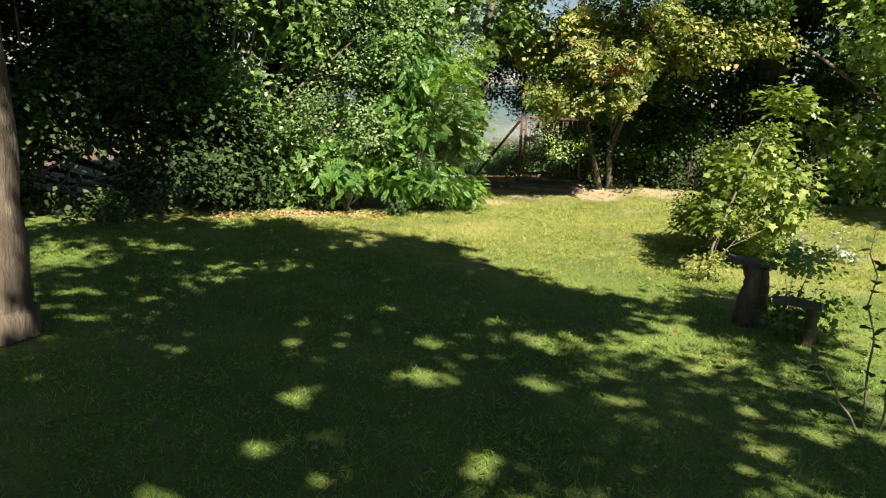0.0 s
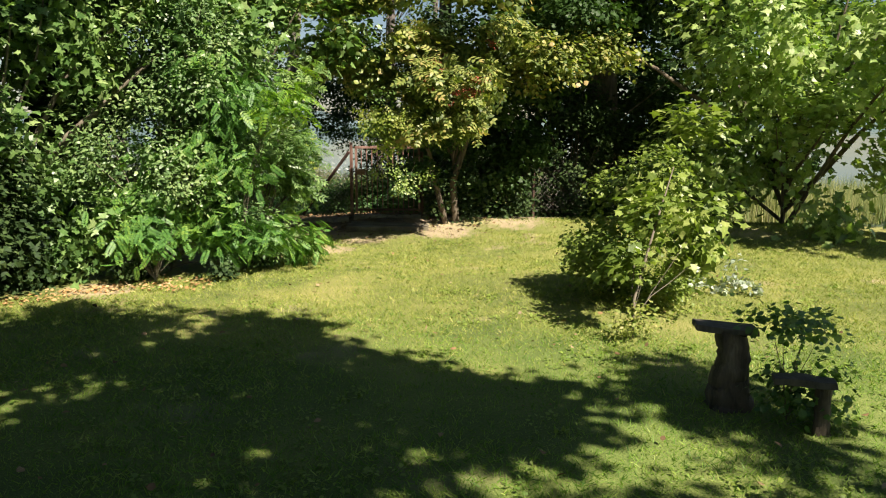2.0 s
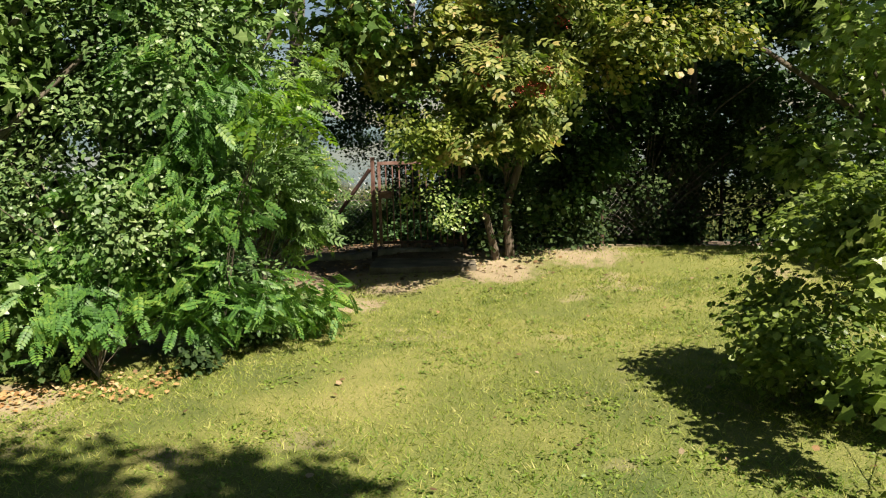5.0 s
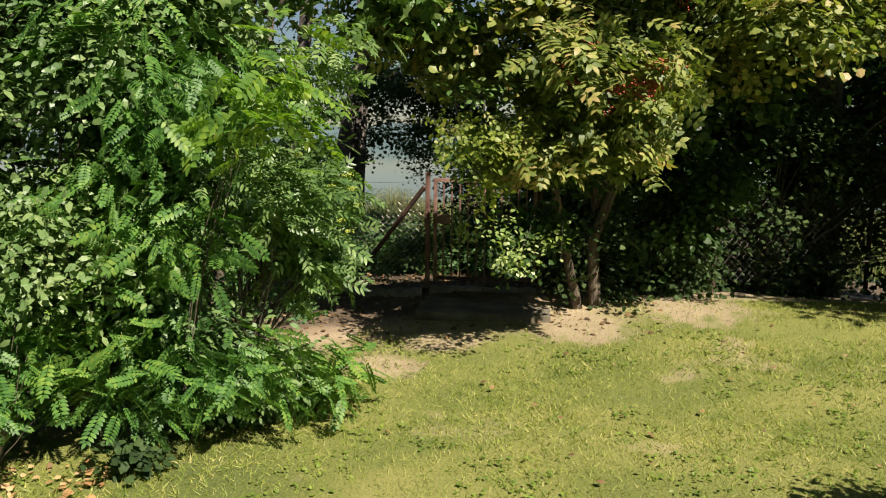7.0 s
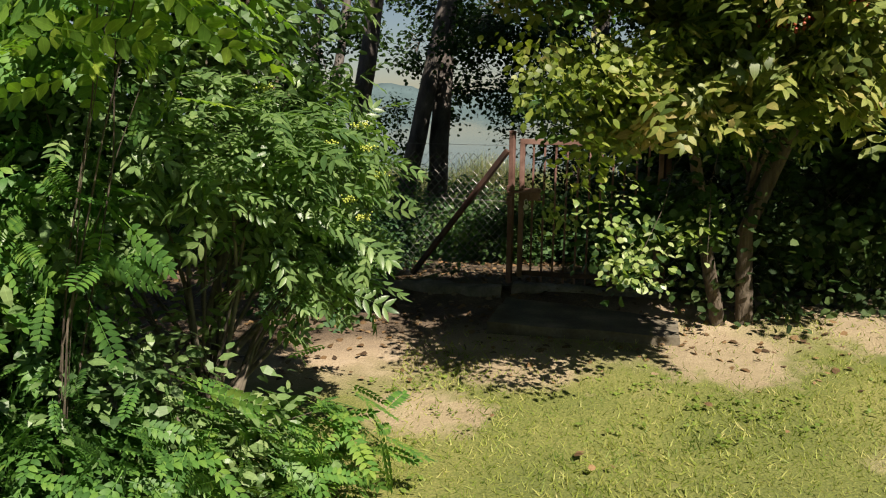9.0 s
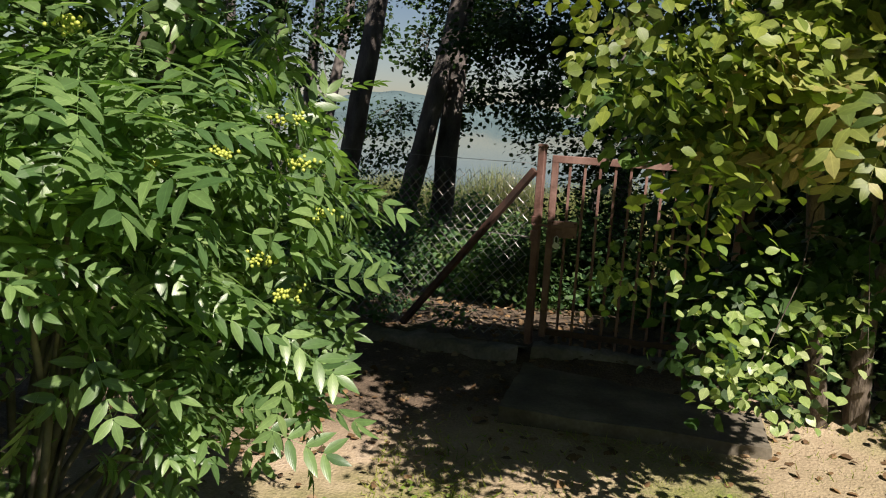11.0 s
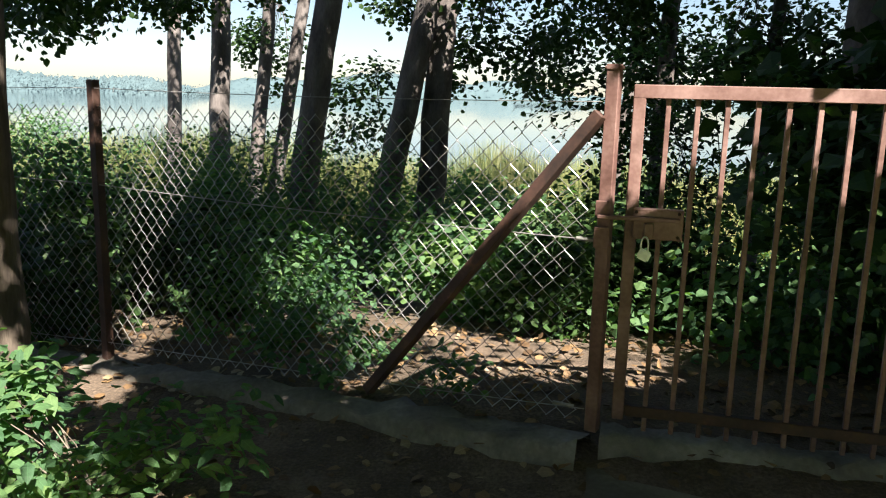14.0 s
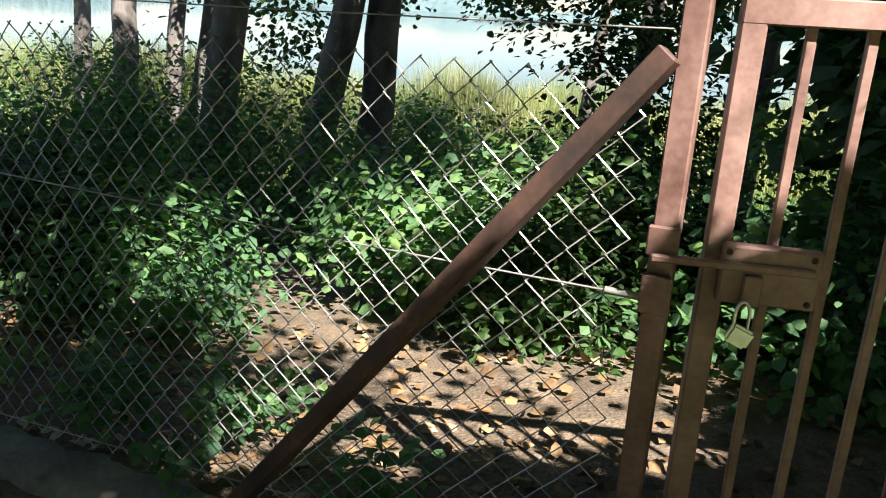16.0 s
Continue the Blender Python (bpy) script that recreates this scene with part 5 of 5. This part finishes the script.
def alders():
    rng = np.random.default_rng(61)
    rows = [  # bearing at the foot, bearing at the top of the view, distance, width
        (503, 578, 8.4, 0.15), (642, 742, 9.2, 0.15), (748, 772, 9.4, 0.16), (432, 470, 11.5, 0.1), (458, 520, 11.8, 0.1), (376, 392, 10.6, 0.13),
        (1150, 1160, 9.5, 0.1), (1330, 1345, 9.0, 0.08), (1490, 1500, 6.4, 0.17), (300, 310, 14, 0.13), (1060, 1100, 12, 0.08)]
    for k, (p0, p1, d, r) in enumerate(rows):
        x0, y0 = eye_line(p0, d)
        x1, _ = eye_line(p1, d)
        z0 = float(land(x0, y0))
        lean = (x1 - x0) / 2.9
        t = thing("alder_tree", "slim grey-brown alder trunk by the lakeside path", "tree", "alders by the lake")
        h = 9.0
        pts = [(x0, y0, z0 - 0.1), (x0 + lean * 2, y0, z0 + 2), (x0 + lean * 4.2, y0 + 0.05, z0 + 4.5), (x0 + lean * 6, y0 + 0.1, z0 + h)]
        stem(t, pts, [r * 1.15, r, r * 0.85, r * 0.5], ALDER_BARK, 12, 0.05, 70 + k)
        top = np.array(pts[-1])
        blobs = [(top[0] + rng.normal(0, 0.5), top[1] + rng.normal(0, 0.5), z0 + 7.8, 1.5, 1.5, 1.7)]
        c, dd = foliage(t, blobs, 170, 11, 0.2, FAR_BLADE, 0.09, ALDER, 80 + k, shell=0.8)
        limbs(t, top - np.array([0, 0, 3.5]), c[:8], r * 0.25, ALDER_BARK, 90 + k, sides=5)
    # low-hanging leafy branches against the sky
    for k, (px, d, z, w, hgt, n) in enumerate([(830, 9.8, 2.15, 0.75, 0.75, 130), (640, 10.5, 1.35, 0.55, 0.7, 100), (980, 10.2, 2.4, 0.8, 0.8, 130), (1150, 10.0, 2.0, 0.9, 0.9, 190), (1300, 9.2, 2.2, 0.9, 0.9, 190),
                                              (1480, 9.0, 1.9, 0.9, 1.0, 190), (120, 6.8, 2.3, 0.8, 0.45, 80), (330, 9.0, 2.5, 0.8, 0.5, 80), (470, 12.0, 2.2, 0.8, 0.9, 110), (880, 13.0, 3.4, 1.2, 0.8, 130), (640, 14.0, 3.9, 1.3, 0.7, 120), (230, 12.0, 3.6, 1.1, 0.6, 90), (900, 9.5, 3.1, 0.9, 0.6, 130), (770, 11.0, 3.5, 1.0, 0.6, 120), (1060, 9.0, 3.2, 0.9, 0.7, 150), (590, 10.2, 3.1, 0.8, 0.6, 100), (420, 9.8, 3.3, 0.9, 0.6, 100), (1240, 8.8, 3.4, 1.0, 0.7, 150), (690, 9.8, 2.6, 0.5, 0.4, 60), (1420, 8.5, 3.2, 1.0, 0.8, 150), (980, 11.5, 1.9, 0.7, 0.5, 90), (860, 8.0, 2.75, 0.7, 0.55, 130), (970, 7.8, 2.85, 0.7, 0.55, 130), (1080, 8.2, 2.6, 0.6, 0.6, 120), (230, 8.5, 2.7, 0.8, 0.6, 130), (60, 8.0, 2.5, 0.8, 0.6, 120), (370, 9.5, 2.8, 0.7, 0.5, 110)]):
        x, y = eye_line(px, d)
        t = thing("alder_branch", "leafy hanging alder branches dark against the sky", "branch", "hanging alder branches")
        c, dd = foliage(t, [(x, y, z, w, 0.7, hgt)], n, 9, 0.13, BROAD, 0.075, ALDER, 110 + k, shell=0.9)
        limbs(t, (x + 0.15, y + 0.3, z + hgt * 0.7), c[:10], 0.008, ALDER_BARK, 120 + k, sides=5, fork=0.0)


alders()


def lakeside():
    rng = np.random.default_rng(71)
    # undergrowth between the fence and the reeds
    for k in range(58):
        x = rng.uniform(-7.5, 7.5)
        y = rng.uniform(18.9, 27.5)
        px = 784 + 1397 * math.tan(math.atan2(x - 0.734, y - 13.866) + radians(3.8))
        if 440 < px < 560 and y < 22.5:
            continue                      # the trodden path to the water
        z = float(land(x, y))
        h = rng.uniform(0.38, 0.55) + 0.05 * (y - 18.9) + (0.2 if y > 21 and x < 1 else 0)
        w = rng.uniform(0.7, 1.3)
        t = thing("nettle_clump", "dense green nettles and brambles beyond the fence", "undergrowth", "undergrowth by the lake")
        shape, size, mat = ((OVAL, 0.08, NETTLE), (FAR_BLADE, 0.075, NETTLE), (FAR_BLADE, 0.075, NETTLE))[k % 3 if y < 22 else 1]
        c, d = foliage(t, [(x, y, z + h * 0.7, w, w * 0.8, h)], 140, 11, 0.17, shape, size * 0.85, mat, 200 + k, floor=z + 0.02)
        limbs(t, (x, y, z), c[:7], 0.004, TWIG, 260 + k, sides=4, name="stalk")
    n = 60000
    x, y = rng.uniform(-8, 7, n), rng.uniform(17.6, 28, n)
    off = (x - FENCE_B[0]) * F_OUT[0] + (y - FENCE_B[1]) * F_OUT[1]
    way = np.abs(x - np.interp(y, [17, 19, 20, 23, 28], [0.6, 0.0, -0.8, -1.2, -1.6]))
    lush = np.array([noise.noise(Vector((a * 0.8, b * 0.8, 2))) for a, b in zip(x, y)])
    keep = (off > 0.55) & (way > 0.45 + 0.25 * rng.random(n)) & ((off > 1.3) | (x < -0.4) & (lush > -0.1))
    x, y, lush = x[keep], y[keep], lush[keep]
    n = len(x)
    p = np.stack([x, y, land(x, y) + 0.03 + (0.2 + 0.3 * np.clip(lush + 0.3, 0, 1)) * rng.random(n)], -1)
    tagged(leaves("undergrowth", FAR_BLADE, p, rng.normal(size=(n, 3)) * (1, 1, 0.4), np.array([0, 0, 1]) + 0.5 * rng.normal(size=(n, 3)), 0.04 + 0.04 * rng.random(n), NETTLE),
           "low green weeds covering the ground beyond the fence", "undergrowth", kind="stuff")
    # thicket right of the path behind the gate
    for k, (x, y, z, w, h) in enumerate([(2.4, 18.1, 0.55, 0.6, 0.45), (3.1, 17.9, 0.8, 0.6, 0.6), (1.7, 18.9, 0.45, 0.5, 0.4), (2.9, 19.0, 1.0, 0.9, 0.8), (4.0, 18.8, 1.2, 0.9, 1.0), (1.9, 20.3, 0.7, 0.8, 0.8), (-2.6, 18.9, 0.5, 0.7, 0.45), (-3.6, 18.4, 0.7, 0.6, 0.6), (-1.2, 19.1, 0.3, 0.5, 0.3), (-0.6, 18.5, 0.3, 0.4, 0.22), (-1.9, 18.4, 0.35, 0.5, 0.28), (-2.2, 19.4, 0.4, 0.6, 0.4), (0.6, 19.2, 0.3, 0.45, 0.35), (1.1, 18.6, 0.35, 0.35, 0.3), (1.7, 20.6, 0.9, 0.8, 0.9), (2.7, 21.0, 1.1, 1.0, 1.1), (3.8, 20.6, 1.3, 1.0, 1.2)]):
        t = thing("thicket", "dark broad-leaved thicket behind the fence", "undergrowth", "undergrowth by the lake")
        c, d = foliage(t, [(x, y, z, w, w * 0.7, h)], 200, 10, 0.16, (BROAD, OVAL)[k % 2], 0.062, (NETTLE, ALDER, IVY)[k % 3], 300 + k, floor=-0.2)
        limbs(t, (x, y, float(land(x, y))), c[:10], 0.01, TWIG, 310 + k, sides=5)
    # reed belt
    n = 60000
    x = rng.uniform(-26, 26, n)
    y = 28 + 8 * rng.random(n)
    base = land(x, y)
    p = np.stack([x, y, np.minimum(base, LAKE_Z) - 0.05], -1)
    top = 1.95 + 0.3 * rng.random(n) + 0.25 * np.sin(x * 0.8 + np.sin(y)) + 0.2 * np.sin(x * 2.3)
    axis = np.stack([rng.normal(0, 0.14, n), rng.normal(0, 0.14, n), np.ones(n)], -1)
    yy = unit(np.cross(rng.normal(size=(n, 3)) * (1, 1, 0), axis))
    wid = 0.02 + 0.025 * rng.random(n)
    v = np.stack([p - yy * wid[:, None] / 2, p + yy * wid[:, None] / 2, p + axis * top[:, None]], 1).reshape(-1, 3)
    tagged(mesh_object("reeds", v, np.arange(3 * n).reshape(-1, 3), REED), "tall yellow-green reed belt along the shore", "reeds", kind="stuff")
    # far shore: low wooded hills with an uneven crest, haze tinted into their colour
    def woods(name, x0, x1, y, height, seed, label, grain=0.05, dense=4.0):
        r = np.random.default_rng(seed)
        n = int((x1 - x0) * dense)
        px = r.uniform(x0, x1, n)
        crest = height * (0.55 + 0.3 * np.sin(px * 0.011 + seed) + 0.2 * np.sin(px * 0.043 + 1)) + height * 0.15
        edge = np.clip(np.minimum(px - x0, x1 - px) / 40, 0.15, 1)
        pz = LAKE_Z + r.random(n) ** 1.1 * crest * edge * 0.84
        pos = np.stack([px, y + r.uniform(-12, 12, n), pz], -1)
        s = height * grain * (0.6 + 0.8 * r.random(n))
        ob = leaves(name, FAR_BLADE, pos, r.normal(size=(n, 3)), np.array([0, -0.8, 0.6]) + 0.12 * r.normal(size=(n, 3)), s, HAZED_LEAF)
        tagged(ob, label, "woods", kind="stuff")
        cx = np.linspace(x0, x1, 240)
        top = (height * (0.55 + 0.3 * np.sin(cx * 0.011 + seed) + 0.2 * np.sin(cx * 0.043 + 1)) + height * 0.15) * np.clip(np.minimum(cx - x0, x1 - cx) / 40, 0.05, 1) * 0.86
        top += height * 0.05 * r.normal(size=240)
        rows = [np.stack([cx, np.full(240, y + dy), LAKE_Z - 0.5 + top * k], -1) for dy, k in ((-9, 0.0), (-4, 0.6), (3, 1.0), (16, 0.0))]
        f = np.array([(a * 240 + i, a * 240 + i + 1, (a + 1) * 240 + i + 1, (a + 1) * 240 + i) for a in range(3) for i in range(239)])
        mesh_object("slope", np.concatenate(rows), f, HAZED_LEAF, ob, "wooded slope tinted blue-green for haze", smooth=True)
    woods("far_woods", -1400, 1400, 900, 26, 3, "wooded hills on the far shore, tinted for haze")
    woods("headland_woods", -300, -128, 380, 15, 5, "wooded headland across the lake, tinted bluish for haze", dense=45)
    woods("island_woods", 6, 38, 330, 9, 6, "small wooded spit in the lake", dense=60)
    tagged(mesh_object("far_shore", np.array([(-3000, 890, LAKE_Z - 1), (3000, 890, LAKE_Z - 1), (3000, 900, LAKE_Z + 1.2), (-3000, 900, LAKE_Z + 1.2), (3000, 2500, 6), (-3000, 2500, 6)], float), np.array([(0, 1, 2, 3), (3, 2, 4, 5)]), HAZED_LEAF), "far wooded shore of the lake", "shore", kind="structure")


lakeside()


# ---------------------------------------------------------------- fallen leaves and small things
def litter():
    rng = np.random.default_rng(91)

    def strew(name, label, n, xs, ys, size, shape, mat, lift=0.008, mask=None):
        x, y = rng.uniform(*xs, n), rng.uniform(*ys, n)
        if mask is not None:
            k = mask(x, y)
            x, y = x[k], y[k]
        n = len(x)
        p = np.stack([x, y, land(x, y) + lift + 0.01 * rng.random(n)], -1)
        ob = leaves(name, shape, p, rng.normal(size=(n, 3)) * (1, 1, 0.2), np.array([0, 0, 1]) + 0.35 * rng.normal(size=(n, 3)), size * (0.6 + 0.8 * rng.random(n)), mat)
        tagged(ob, label, "fallen leaves", kind="stuff")

    strew("leaf_litter", "brown fallen leaves on the dark path", 3600, (-3.5, 3.5), (14.6, 18.6), 0.05, BROAD, LITTER, mask=lambda x, y: rng.random(len(x)) < np.clip((y - 14.4) * 0.45, 0, 1))
    strew("leaf_pile", "pile of dry orange leaves at the hedge's foot", 1900, (-3.2, -0.9), (10.8, 12.6), 0.045, BROAD, PILE, lift=0.02,
          mask=lambda x, y: (np.abs(y - np.interp(x, [-3.2, -2.1, -0.9], [11.0, 11.75, 11.9])) < 0.42 * rng.random(len(x)) + 0.03))
    strew("scattered_leaves", "single dry leaves scattered on the lawn", 420, (-4, 6), (2, 15), 0.045, BROAD, LITTER, lift=0.035)
    strew("kerb_leaves", "fallen leaves and grass along the kerb", 600, (-3.0, 1.2), (16.6, 19.0), 0.05, OVAL, LITTER, lift=0.02, mask=lambda x, y: np.abs((x - FENCE_B[0]) * F_OUT[0] + (y - FENCE_B[1]) * F_OUT[1] - 0.45) < 0.4)
    shrub("kerb_weeds", "small green weeds along the fence's foot", "weeds",
          [(-0.2, 17.35, 0.3, 0.5, 0.12, 0.06), (0.7, 16.95, 0.3, 0.3, 0.1, 0.07), (1.0, 16.78, 0.35, 0.1, 0.06, 0.1), (0.3, 17.2, 0.3, 0.5, 0.15, 0.08), (-0.9, 17.65, 0.3, 0.5, 0.15, 0.1)], 170, 7, 0.05, BROAD, 0.045, NETTLE, 92, floor=0.24)
    shrub("path_weed", "dark leafy weed growing on the path's edge", "weeds",
          [(-0.3, 16.15, 0.22, 0.4, 0.3, 0.25), (-1.0, 16.4, 0.22, 0.38, 0.3, 0.24)], 190, 8, 0.09, OVAL, 0.07, NETTLE, 93, (-0.6, 16.25, 0.0), 0.004, 12)


litter()
